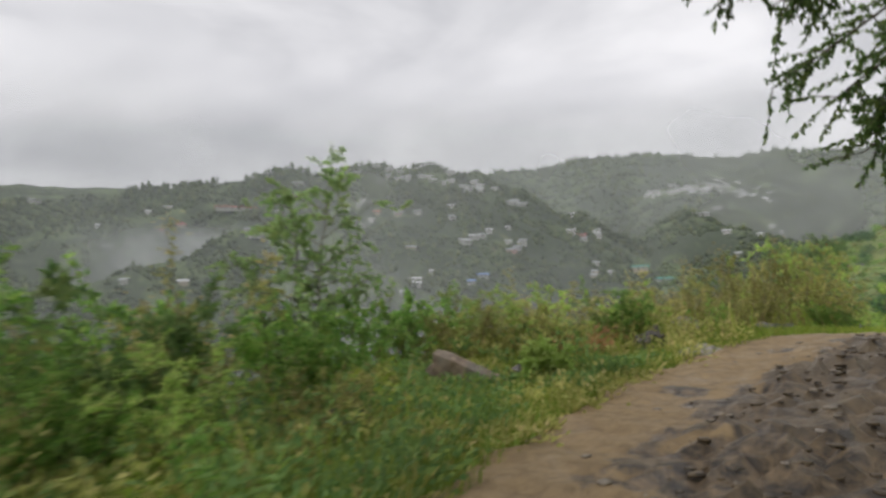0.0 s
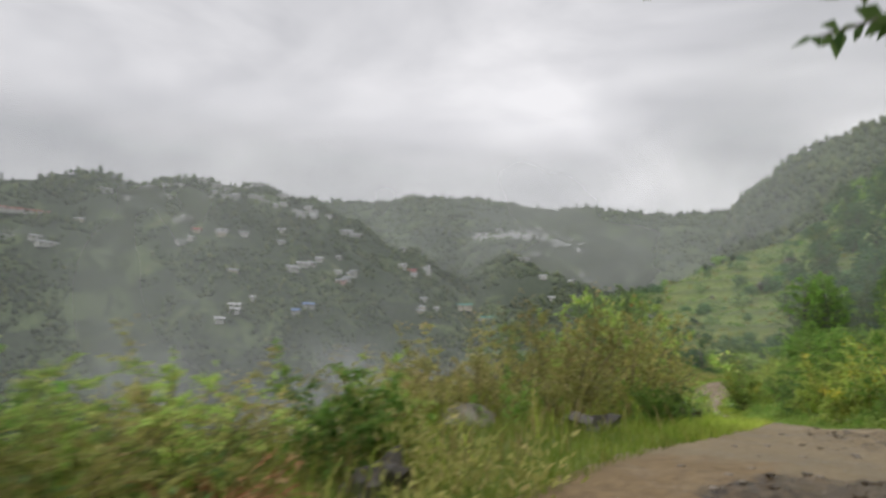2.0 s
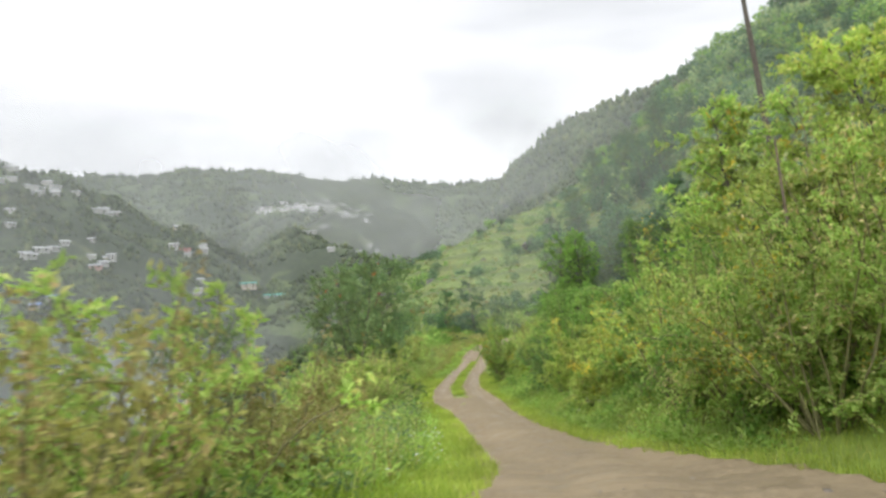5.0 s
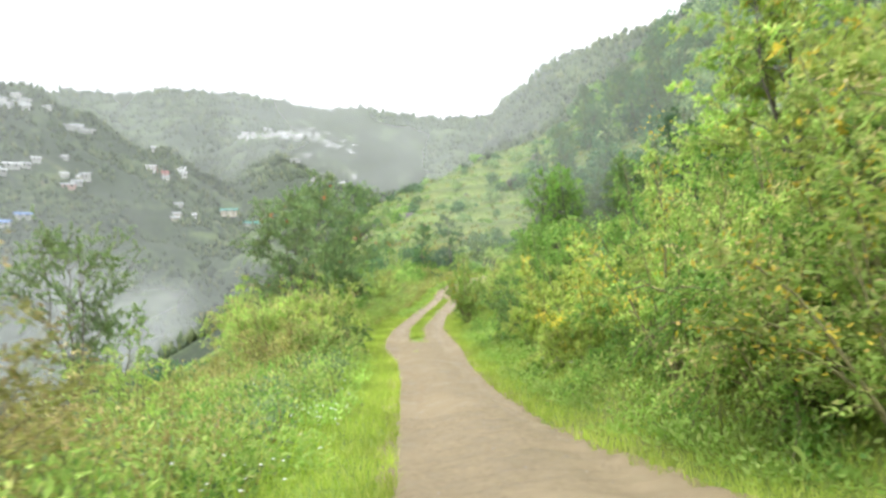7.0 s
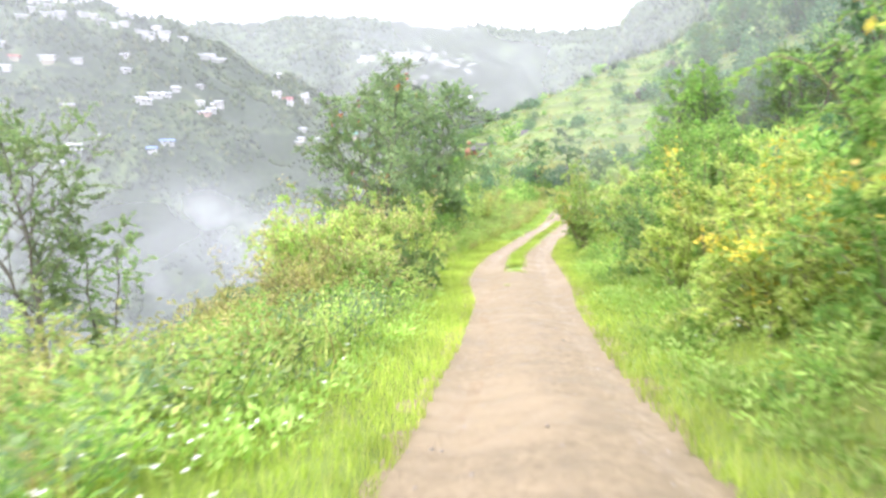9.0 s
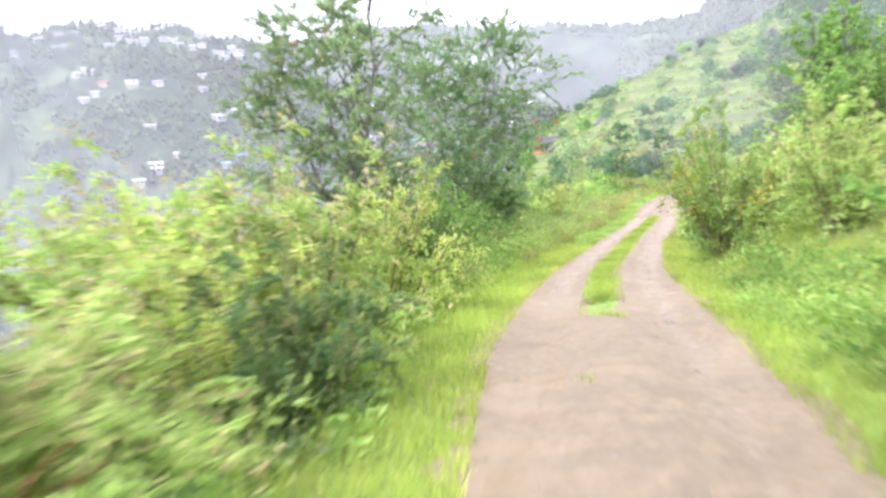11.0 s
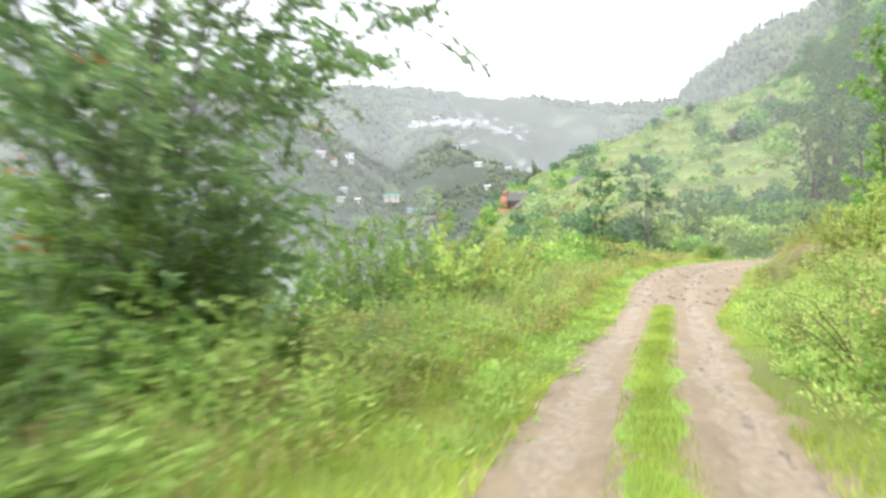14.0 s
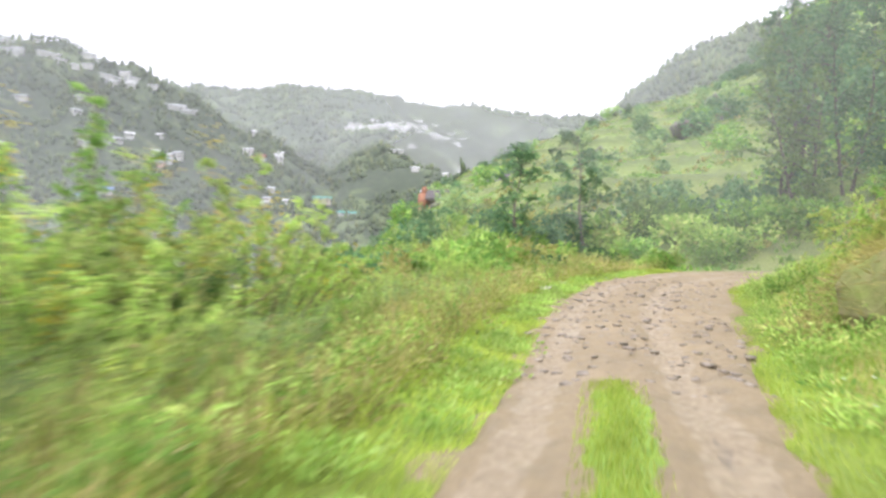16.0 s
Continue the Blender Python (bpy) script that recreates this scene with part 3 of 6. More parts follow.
def tree(kind, seed, leaf, height=5.0, crown=1.8, trunk=0.07, stems=1, first=0.25, limbs=22, twigs=7, leaves=16, size=(0.11, 0.045), rise=0.9, lean=(0, 0), airy=0.4, accent=None):
    """A tree: tapered trunk or trunks, limbs, twigs and separate leaves."""
    rng = np.random.RandomState(seed)
    root = new(kind)
    turn = rng.uniform(0, 6.283, stems)
    spread = 0.22 if stems > 1 else 0.04
    way = unit(np.stack([np.cos(turn) * spread + lean[0], np.sin(turn) * spread + lean[1], np.ones(stems)], 1))
    main = arcs(rng, np.tile([0, 0, -0.15], (stems, 1)) + np.stack([np.cos(turn), np.sin(turn), 0 * turn], 1) * trunk * (stems > 1), way, height * rng.uniform(0.85, 1.0, stems), np.full(stems, -0.04), 11)
    taper = np.linspace(1, 0.12, 11)[None] * np.ones((stems, 1))
    child("trunk", *tubes(main, trunk * taper, 7), BARK, root, smooth=True)
    n = stems * limbs
    i, u = np.repeat(np.arange(stems), limbs), np.tile(np.linspace(first, 0.97, limbs), stems)
    at, _ = on_path(main, i, u)
    a = rng.uniform(0, 6.283, n)
    out = unit(np.stack([np.cos(a), np.sin(a), rise * rng.uniform(0.5, 1.5, n)], 1))
    shape = np.sin(np.clip((u - first) / (1 - first), 0, 1) * 2.6 + 0.45) ** 0.8
    branch = arcs(rng, at, out, crown * shape * rng.uniform(0.65, 1.25, n), 0.25 * rng.uniform(-0.4, 1.2, n), 6)
    k = n * twigs
    i2, u2 = np.repeat(np.arange(n), twigs), rng.uniform(0.2, 1.0, k)
    at2, along = on_path(branch, i2, u2)
    small = arcs(rng, at2, unit(along + rng.normal(0, 0.6, (k, 3))), crown * rng.uniform(0.12, 0.35, k), 0.4 * rng.uniform(0, 1.2, k), 4)
    wood = joined([tubes(branch, trunk * 0.28 * np.linspace(1, 0.25, 6)[None] * np.ones((n, 1))), tubes(small, trunk * 0.09 * np.linspace(1, 0.4, 4)[None] * np.ones((k, 1)), 3)])
    child("branchwork", *wood, BARK, root)
    m = k * leaves
    j = np.repeat(np.arange(k), leaves)
    full = rng.uniform(0, 1, k) > airy * 0.5
    j = j[full[j]]
    lp, lw = on_path(small, j, rng.uniform(0.1, 1.0, len(j)))
    lw = unit(lw * 0.7 + rng.normal(0, 0.55, lw.shape) + np.array([0, 0, -0.12]))
    child("crown", *leaf_faces(rng, lp, lw, *size), leaf, root)
    if accent:
        some = rng.choice(k, 16, replace=False)
        ap = np.repeat(small[some, 2], 9, axis=0) + rng.normal(0, 0.05, (144, 3))
        child("withered_leaves", *leaf_faces(rng, ap, rng.normal(0, 1, (144, 3)), size[0] * 1.2, size[1] * 1.4), accent, root, "withered orange leaves")
    return root


def weed(kind, seed, leaf, height=0.7, stalks=7, leaves=26, size=(0.10, 0.03)):
    rng = np.random.RandomState(seed)
    root = new(kind)
    a = rng.uniform(0, 6.283, stalks)
    base = np.stack([np.cos(a), np.sin(a), 0 * a], 1) * rng.uniform(0.02, 0.22, (stalks, 1))
    way = unit(base * 1.5 + np.array([0, 0, 0.8]) + rng.normal(0, 0.12, (stalks, 3)))
    main = arcs(rng, base, way, height * rng.uniform(0.6, 1.15, stalks), 0.15 * rng.uniform(0, 1.5, stalks))
    child("stem", *tubes(main, 0.006 * np.linspace(1, 0.4, 7)[None] * np.ones((stalks, 1)), 3), TWIG, root)
    j = np.repeat(np.arange(stalks), leaves)
    lp, lw = on_path(main, j, rng.uniform(0.1, 1.0, len(j)))
    child("foliage", *leaf_faces(rng, lp, unit(lw * 0.5 + rng.normal(0, 0.8, lw.shape)), *size), leaf, root)
    return root


def bush_blob(kind, seed, leaf, radius=1.5, height=1.6, count=480, size=(0.34, 0.19)):
    """A bush seen from afar: short stems and clumps of larger leaf sprays in an uneven dome."""
    rng = np.random.RandomState(seed)
    root = new(kind)
    lobes = rng.normal(0, 1, (9, 3)) * np.array([0.45, 0.45, 0.2]) * radius + np.array([0, 0, height * 0.5])
    big = rng.uniform(0.35, 0.6, 9) * radius
    j = rng.randint(0, 9, count)
    d = unit(rng.normal(0, 1, (count, 3)))
    p = lobes[j] + d * big[j, None] * rng.uniform(0.7, 1.05, (count, 1)) * np.array([1, 1, height / radius * 0.75])
    p[:, 2] = np.maximum(p[:, 2], 0.02)
    child("foliage", *leaf_faces(rng, p, d + rng.normal(0, 0.6, d.shape), *size), leaf, root)
    t = arcs(rng, np.zeros((6, 3)) - np.array([0, 0, 0.1]), unit(lobes[:6] + np.array([0, 0, 0.01])), np.linalg.norm(lobes[:6], axis=1), np.full(6, 0.1), 5)
    child("branchwork", *tubes(t, 0.03 * np.linspace(1, 0.4, 5)[None] * np.ones((6, 1)), 4), BARK, root)
    return root


BLOSSOM = leafy("yellow_blossom", (0.62, 0.50, 0.05), (0.80, 0.66, 0.10), (0.72, 0.52, 0.16), 0.6, 0.4)
FEATHER = leafy("leaf_feathery", (0.19, 0.35, 0.15), (0.37, 0.53, 0.23), (0.47, 0.56, 0.20), through_light=0.55, sere=0.15)
LEAF_LIME = leafy("leaf_lime", (0.30, 0.48, 0.09), (0.46, 0.64, 0.17), (0.54, 0.66, 0.22), through_light=0.55)
TIP_STRAW = leafy("straw_tip", (0.52, 0.42, 0.18), (0.70, 0.60, 0.30), (0.60, 0.56, 0.24), 0.7, 0.35)
RED_LEAF = leafy("withered_leaf", (0.45, 0.10, 0.03), (0.60, 0.18, 0.05), (0.5, 0.28, 0.08), 0.6, 0.3)
KINDS = {
    "big": [shrub("tall_arching_shrub", 14, LEAF_YELLOW, 1.9, 3.0, 30, 14, 24, (0.085, 0.038), 0.5, BLOSSOM, plume=0.55), shrub("tall_arching_shrub", 15, LEAF_YELLOW, 1.8, 2.8, 34, 13, 22, (0.085, 0.03), 0.7, TIP_STRAW, plume=0.55), shrub("tall_arching_shrub", 17, LEAF_GREEN, 1.9, 2.7, 40, 14, 26, (0.075, 0.026), 0.95, plume=0.55), shrub("tall_arching_shrub", 18, LEAF_LIME, 1.8, 3.0, 30, 13, 22, (0.09, 0.045), 0.5, BLOSSOM, plume=0.55)],
    "gold": [shrub("golden_shrub", 81, LEAF_GOLD, 1.3, 1.9, 26, 10, 24, (0.085, 0.034), 0.75, BLOSSOM, plume=0.55), shrub("golden_shrub", 82, LEAF_GOLD, 1.4, 1.8, 28, 10, 24, (0.08, 0.03), 0.95, plume=0.55)],
    "sere": [shrub("sere_bush", 84, LEAF_YELLOW, 1.3, 1.8, 28, 10, 26, (0.075, 0.028), 0.9, TIP_STRAW, plume=0.8), shrub("sere_bush", 85, LEAF_GOLD, 1.3, 1.7, 26, 10, 26, (0.07, 0.026), 0.9, TIP_STRAW, plume=0.8)],
    "weeping": [shrub("weeping_bush", 83, LEAF_GREEN, 1.2, 1.9, 36, 12, 26, (0.07, 0.022), 1.1, plume=0.55)],
    "big_green": [shrub("tall_bush", 16, LEAF_GREEN, 1.7, 2.8, 26, 14, 24, (0.09, 0.042), 0.4)],
    "yellow": [shrub("arching_shrub", 11, LEAF_YELLOW, 1.2, 1.8, 17, 9, 22), shrub("arching_shrub", 12, LEAF_YELLOW, 1.0, 1.6, 15, 9, 22, tips=STRAW), shrub("arching_shrub", 13, LEAF_YELLOW, 1.4, 2.0, 19, 9, 20, droop=0.6)],
    "olive": [shrub("thorny_shrub", 21, LEAF_OLIVE, 1.1, 1.7, 20, 8, 20, size=(0.06, 0.028), tips=STRAW), shrub("thorny_shrub", 22, LEAF_OLIVE, 1.2, 1.6, 20, 8, 20, size=(0.065, 0.03), tips=TIP_STRAW)],
    "green": [shrub("leafy_bush", 31, LEAF_GREEN, 1.0, 1.5, 16, 9, 22, size=(0.09, 0.04)), shrub("leafy_bush", 32, LEAF_GREEN, 1.2, 1.4, 16, 9, 22, size=(0.08, 0.045), droop=0.3)],
    "dark": [shrub("dark_bush", 41, LEAF_DARK, 1.1, 1.7, 17, 9, 22, size=(0.09, 0.045), droop=0.3), shrub("dark_bush", 42, LEAF_DARK, 1.2, 1.5, 16, 9, 22, size=(0.10, 0.045))],
    "weed": [weed("weed", 51, GRASS), weed("weed", 52, LEAF_GREEN, 0.8, 9), weed("weed", 53, LEAF_YELLOW, 0.9, 8, size=(0.07, 0.025))],
    "lime_weed": [shrub("lime_weed", 57, LEAF_LIME, 0.34, 0.55, 18, 7, 16, (0.075, 0.03), 0.5)],
    "tall_weed": [weed("tall_weed", 54, LEAF_PALE, 1.15, 12, 46, (0.085, 0.022)), weed("tall_weed", 55, LEAF_YELLOW, 1.25, 11, 50, (0.08, 0.022)), weed("tall_weed", 56, LEAF_YELLOW, 1.0, 13, 46, (0.085, 0.024))],
    "far_green": [bush_blob("hill_bush", 61, LEAF_GREEN), bush_blob("hill_bush", 62, LEAF_GREEN, 1.3, 2.0)],
    "far_dark": [bush_blob("hill_bush", 63, LEAF_SHADE, 1.5, 1.8), bush_blob("hill_bush", 64, LEAF_SHADE, 1.3, 2.6)],
    "far_yellow": [bush_blob("hill_bush", 65, LEAF_YELLOW), bush_blob("hill_bush", 66, LEAF_OLIVE, 1.4, 1.3)],
}
SAYS = {
    "big": ("tall yellow-green arching shrub on the bank", "shrub", "shrubs along the track"),
    "gold": ("golden yellow-green drooping shrub under the bank", "shrub", "shrubs along the track"),
    "sere": ("dense drooping bush with straw-coloured flowering tips", "bush", "bushes along the track"),
    "weeping": ("dense green bush with drooping fine shoots", "bush", "bushes along the track"),
    "big_green": ("tall leafy green bush on the bank", "bush", "bushes along the track"),
    "yellow": ("yellow-green arching shrub on the grassy bank", "shrub", "shrubs along the track"),
    "olive": ("brownish olive thorny shrub with dry tips", "shrub", "shrubs along the track"),
    "green": ("fresh green leafy bush beside the track", "bush", "bushes along the track"),
    "dark": ("dense dark green bush on the bank", "bush", "bushes along the track"),
    "lime_weed": ("small bright lime-green leafy weed by the track", "weed", "weeds on the verge"),
    "weed": ("low green weed among the verge grass", "weed", "verge weeds"),
    "tall_weed": ("tall olive weed with upright leafy stems", "weed", "tall weeds"),
    "far_green": ("rounded green bush on the hillside", "bush", "hillside bushes"),
    "far_dark": ("dark green bush on the hillside", "bush", "hillside bushes"),
    "far_yellow": ("yellowish bush on the hillside", "bush", "hillside bushes"),
}
used = set()
prng = np.random.RandomState(5)


def plant(kind, x, y, scale=1.0, tall=None, sink=0.05):
    forms = KINDS[kind]
    form = forms[prng.randint(len(forms))]
    z = float(land(x, y)) - sink
    m = pose(x, y, z, prng.uniform(-6, 6), prng.uniform(-6, 6), prng.uniform(0, 360))
    if form.name in used:
        ob = copy_thing(form, m)
    else:
        used.add(form.name)
        ob = form
        ob.matrix_basis = m
    ob.scale = (scale, scale, tall or scale)
    label, cat, group = SAYS[kind]
    return tagged(ob, label, cat, group)


def stand(ob, x, y, label, cat, turn=0.0, scale=1.0, sink=0.05, group=""):
    ob.matrix_basis = pose(x, y, float(land(x, y)) - sink, 0, 0, turn)
    ob.scale = (scale, scale, scale)
    return tagged(ob, label, cat, group)


def at_side(s, d):
    """The place s metres along the track and d to the right of its middle."""
    p, q = (np.array([np.interp(v, LINE_S, LINE[:, k]) for k in (0, 1)]) for v in (s - 0.5, s + 0.5))
    w = (q - p) / np.linalg.norm(q - p)
    return (p[0] + q[0]) / 2 + w[1] * d, (p[1] + q[1]) / 2 - w[0] * d


# the beam's resting place stays open
def is_open(x, y):
    x, y = np.asarray(x), np.asarray(y)
    return (np.hypot(x - 0.2, y - 6.7) < 0.75) | (np.hypot(x - 0.35, y - 5.9) < 0.6) | (np.hypot(x - 0.3, y - 5.2) < 0.5) | (np.hypot(x - 1.0, y - 6.2) < 0.65) | (np.hypot(x - 0.95, y - 5.3) < 0.65) | (np.hypot(x - 1.7, y - 6.7) < 0.55) | (np.hypot(x - 2.4, y - 7.4) < 0.5) | (np.hypot(x - 4.2, y - 9.9) < 0.6) | (np.hypot(x - 5.7, y - 10.2) < 0.5)


# single shrubs that shape the view: kind, place, size, height
BY_THE_START = [
    ("green", 2.7, 9.3, 0.75, 0.72), ("yellow", 3.1, 9.6, 0.55, 0.59), ("olive", 0.95, 8.2, 0.75, 0.54), ("yellow", 1.5, 8.7, 0.75, 0.55), ("olive", 0.3, 8.1, 0.65, 0.55), ("olive", 1.4, 9.3, 0.81, 0.65), ("yellow", 0.6, 8.8, 0.77, 0.58), ("green", -0.3, 9.4, 1.0, 1.03),
    ("lime_weed", 1.12, 6.8, 1.0, 1.0), ("lime_weed", 1.3, 6.95, 0.8, 0.85), ("green", -1.8, 6.3, 0.9, 0.97), ("dark", -2.7, 5.4, 0.9, 1.03), ("olive", -2.9, 6.8, 1.1, 1.35), ("green", -3.9, 5.0, 1.1, 1.24),
    ("dark", -4.6, 5.8, 1.2, 1.4), ("green", -4.1, 7.4, 1.2, 1.62), ("green", -5.4, 7.0, 1.3, 1.73), ("green", -1.0, 8.2, 0.9, 1.03), ("dark", -2.2, 8.6, 1.0, 1.08),
    ("olive", -1.1, 5.0, 0.5, 0.54), ("yellow", -1.9, 4.5, 0.6, 0.59), ("green", -2.8, 4.2, 0.7, 0.7), ("green", -1.3, 7.1, 0.8, 0.97), ("olive", -3.4, 3.6, 0.8, 0.86),
]
WHERE_IT_TURNS = [
    ("olive", 4.6, 11.2, 0.8, 0.75), ("olive", 4.2, 12.4, 0.95, 0.82), ("olive", 6.1, 11.7, 0.95, 1.12), ("olive", 7.4, 12.4, 1.15, 1.29), ("yellow", 8.3, 13.4, 1.1, 1.18),
    ("olive", 6.4, 13.2, 1.1, 1.15), ("green", 7.2, 11.3, 0.5, 0.47), ("dark", 8.2, 12.3, 0.4, 0.45), ("olive", 9.4, 14.6, 0.95, 1.01), ("olive", 3.4, 11.0, 0.8, 0.6),
    ("olive", 5.3, 13.9, 1.10, 1.08), ("olive", 10.2, 17.2, 0.8, 0.84), ("yellow", 11.3, 18.9, 0.8, 0.78), ("olive", 9.6, 18.4, 0.9, 0.9), ("yellow", 12.0, 20.6, 0.7, 0.67), ("olive", 10.6, 20.4, 0.8, 0.9), ("olive", 11.4, 16.8, 0.6, 0.55), ("olive", 9.8, 15.2, 0.6, 0.55), ("olive", 10.2, 16.2, 0.8, 0.78), ("green", 9.0, 16.0, 0.8, 0.78), ("yellow", 7.9, 14.6, 1.1, 1.34),
]
UNDER_THE_BANK = [
    ("big", 15.4, 11.7, 0.95, 0.86), ("big", 16.2, 10.9, 1.05, 1.2), ("big", 15.9, 13.0, 0.75, 0.85), ("big", 16.6, 13.0, 1.0, 1.15), ("big", 16.9, 14.6, 0.8, 0.9),
    ("big", 18.4, 12.2, 1.1, 1.3), ("big", 17.8, 10.2, 1.1, 1.2), ("big", 19.2, 15.0, 1.00, 1.00), ("big_green", 20.6, 17.2, 1.0, 1.12), ("gold", 22.4, 20.4, 1.2, 1.1),
    ("big_green", 24.2, 23.4, 0.9, 1.0), ("gold", 18.0, 15.5, 1.05, 1.1), ("green", 18.9, 16.8, 1.0, 1.1), ("gold", 19.5, 16.6, 1.0, 1.1), ("gold", 19.6, 18.5, 1.05, 1.0),
    ("gold", 20.9, 20.5, 1.1, 1.15), ("green", 21.9, 21.5, 1.2, 1.45), ("dark", 22.0, 22.9, 1.0, 1.1), ("green", 23.2, 24.0, 1.1, 1.25),
]
OVER_THE_VALLEY = [
    ("green", 15.9, 23.2, 0.7, 0.65), ("olive", 15.4, 24.3, 1.05, 0.95), ("olive", 14.3, 24.9, 1.0, 0.9), ("sere", 16.5, 25.0, 1.15, 1.05), ("dark", 17.9, 25.6, 0.8, 0.8),
    ("sere", 17.4, 26.2, 1.2, 1.15), ("sere", 18.2, 27.6, 1.3, 1.45), ("sere", 16.7, 28.0, 1.4, 1.65), ("sere", 19.6, 30.2, 1.3, 1.4), ("sere", 17.0, 30.4, 1.4, 1.5),
    ("sere", 19.0, 31.4, 1.3, 1.4), ("green", 20.6, 32.2, 1.3, 1.5), ("sere", 18.7, 33.0, 1.3, 1.15), ("green", 18.0, 33.0, 1.4, 1.5), ("sere", 20.0, 33.6, 1.25, 1.1),
]
BELOW_THE_TREES = [
    ("lime_weed", 24.0, 35.3, 1.7, 1.2), ("lime_weed", 24.7, 36.1, 1.8, 1.2), ("lime_weed", 24.3, 35.9, 1.6, 1.3), ("lime_weed", 25.3, 36.9, 1.7, 1.1), ("lime_weed", 23.5, 34.7, 1.5, 1.1), ("green", 21.8, 34.0, 1.1, 1.15), ("dark", 20.4, 34.0, 1.3, 1.5), ("yellow", 22.4, 35.4, 0.6, 0.55), ("big_green", 21.5, 35.5, 0.8, 0.95), ("green", 24.0, 36.4, 0.9, 0.9),
    ("green", 22.9, 36.9, 1.1, 1.1), ("big_green", 22.8, 38.0, 0.8, 1.0), ("dark", 24.6, 38.2, 0.9, 0.9), ("green", 25.6, 38.8, 0.8, 0.75), ("big_green", 24.2, 39.4, 0.75, 0.8),
    ("green", 26.4, 40.4, 0.8, 0.8), ("big_green", 22.4, 40.6, 0.9, 1.05), ("big_green", 21.4, 42.4, 1.0, 1.15), ("big_green", 23.4, 42.6, 0.9, 1.05), ("big_green", 26.0, 42.6, 0.8, 0.9),
]
TOWARDS_THE_BEND = [
    ("yellow", 26.4, 28.0, 0.9, 0.9), ("big", 26.3, 28.0, 0.7, 0.85), ("yellow", 27.6, 30.4, 1.0, 1.1), ("big", 26.9, 30.8, 0.85, 1.05), ("green", 28.8, 31.4, 1.1, 1.3),
    ("dark", 28.4, 33.0, 0.6, 0.6), ("yellow", 32.4, 37.0, 0.95, 1.05), ("yellow", 33.3, 38.4, 0.9, 0.75), ("olive", 34.4, 39.8, 0.7, 0.45), ("yellow", 30.6, 33.4, 1.0, 0.9), ("yellow", 38.6, 42.6, 0.7, 0.5), ("gold", 42.4, 44.4, 1.2, 1.25), ("sere", 41.0, 45.0, 0.5, 0.42), ("sere", 40.2, 43.8, 0.6, 0.5), ("olive", 42.0, 47.4, 0.6, 0.5), ("sere", 43.7, 46.5, 1.1, 1.25),
    ("olive", 29.6, 47.0, 0.7, 0.6), ("green", 27.4, 47.4, 0.8, 1.0), ("yellow", 33.0, 47.8, 0.9, 0.9), ("yellow", 28.4, 48.6, 0.9, 0.9),
]
ROUND_THE_BEND = [
    ("big", 32.4, 48.6, 0.85, 0.85), ("big", 33.3, 49.8, 0.85, 0.9), ("big_green", 24.3, 40.2, 0.75, 0.9), ("big_green", 25.6, 40.3, 0.7, 0.8), ("big_green", 25.0, 41.4, 0.8, 1.0),
    ("big", 31.8, 49.4, 0.95, 0.9), ("dark", 33.6, 49.6, 1.0, 1.2), ("big", 34.6, 50.8, 0.9, 0.9), ("big", 33.4, 51.4, 0.9, 0.92), ("big_green", 32.4, 51.8, 1.1, 1.3),
    ("big_green", 29.6, 52.0, 1.1, 1.4), ("big", 35.7, 52.4, 0.8, 0.8), ("big_green", 31.2, 54.2, 1.2, 1.35), ("yellow", 45.6, 60.4, 0.7, 0.6), ("yellow", 47.6, 61.5, 0.8, 0.7),
    ("yellow", 49.2, 62.3, 0.8, 0.75), ("far_dark", 85.2, 86.0, 1.3, 1.2), ("far_dark", 88.6, 84.6, 1.5, 1.2), ("far_dark", 84.0, 90.5, 1.1, 0.9), ("far_dark", 92.5, 90.0, 1.3, 1.3), ("green", 56.5, 61.5, 1.2, 1.1), ("far_yellow", 59.0, 62.0, 1.0, 0.9), ("far_green", 61.5, 62.5, 1.1, 1.0), ("yellow", 54.2, 61.2, 0.9, 0.8), ("far_green", 63.5, 60.5, 1.1, 1.1), ("far_yellow", 58.5, 64.5, 1.1, 1.1), ("far_dark", 62.0, 66.0, 1.1, 1.0), ("green", 60.5, 65.5, 1.5, 1.4), ("dark", 57.4, 66.0, 1.6, 1.9), ("green", 50.6, 66.5, 1.4, 1.2), ("green", 55.3, 67.0, 1.5, 1.6),
]
for stand_of in (BY_THE_START, WHERE_IT_TURNS, UNDER_THE_BANK, OVER_THE_VALLEY, BELOW_THE_TREES, TOWARDS_THE_BEND, ROUND_THE_BEND):
    for kind, x, y, size, tall in stand_of:
        plant(kind, x, y, size, tall)

# low shrubs hanging over the foot of the bank
for kind, s, d, size, tall in [("gold", 39.3, 2.5, 0.75, 0.8), ("weeping", 36.0, 3.0, 0.85, 0.85), ("gold", 42.6, 2.5, 0.7, 0.75), ("weeping", 33.6, 4.0, 0.9, 0.9), ("gold", 45.5, 2.9, 0.7, 0.75), ("weeping", 41.0, 3.2, 0.8, 0.9), ("green", 37.6, 3.4, 0.6, 0.8)]:
    plant(kind, *at_side(s, d), size, tall)

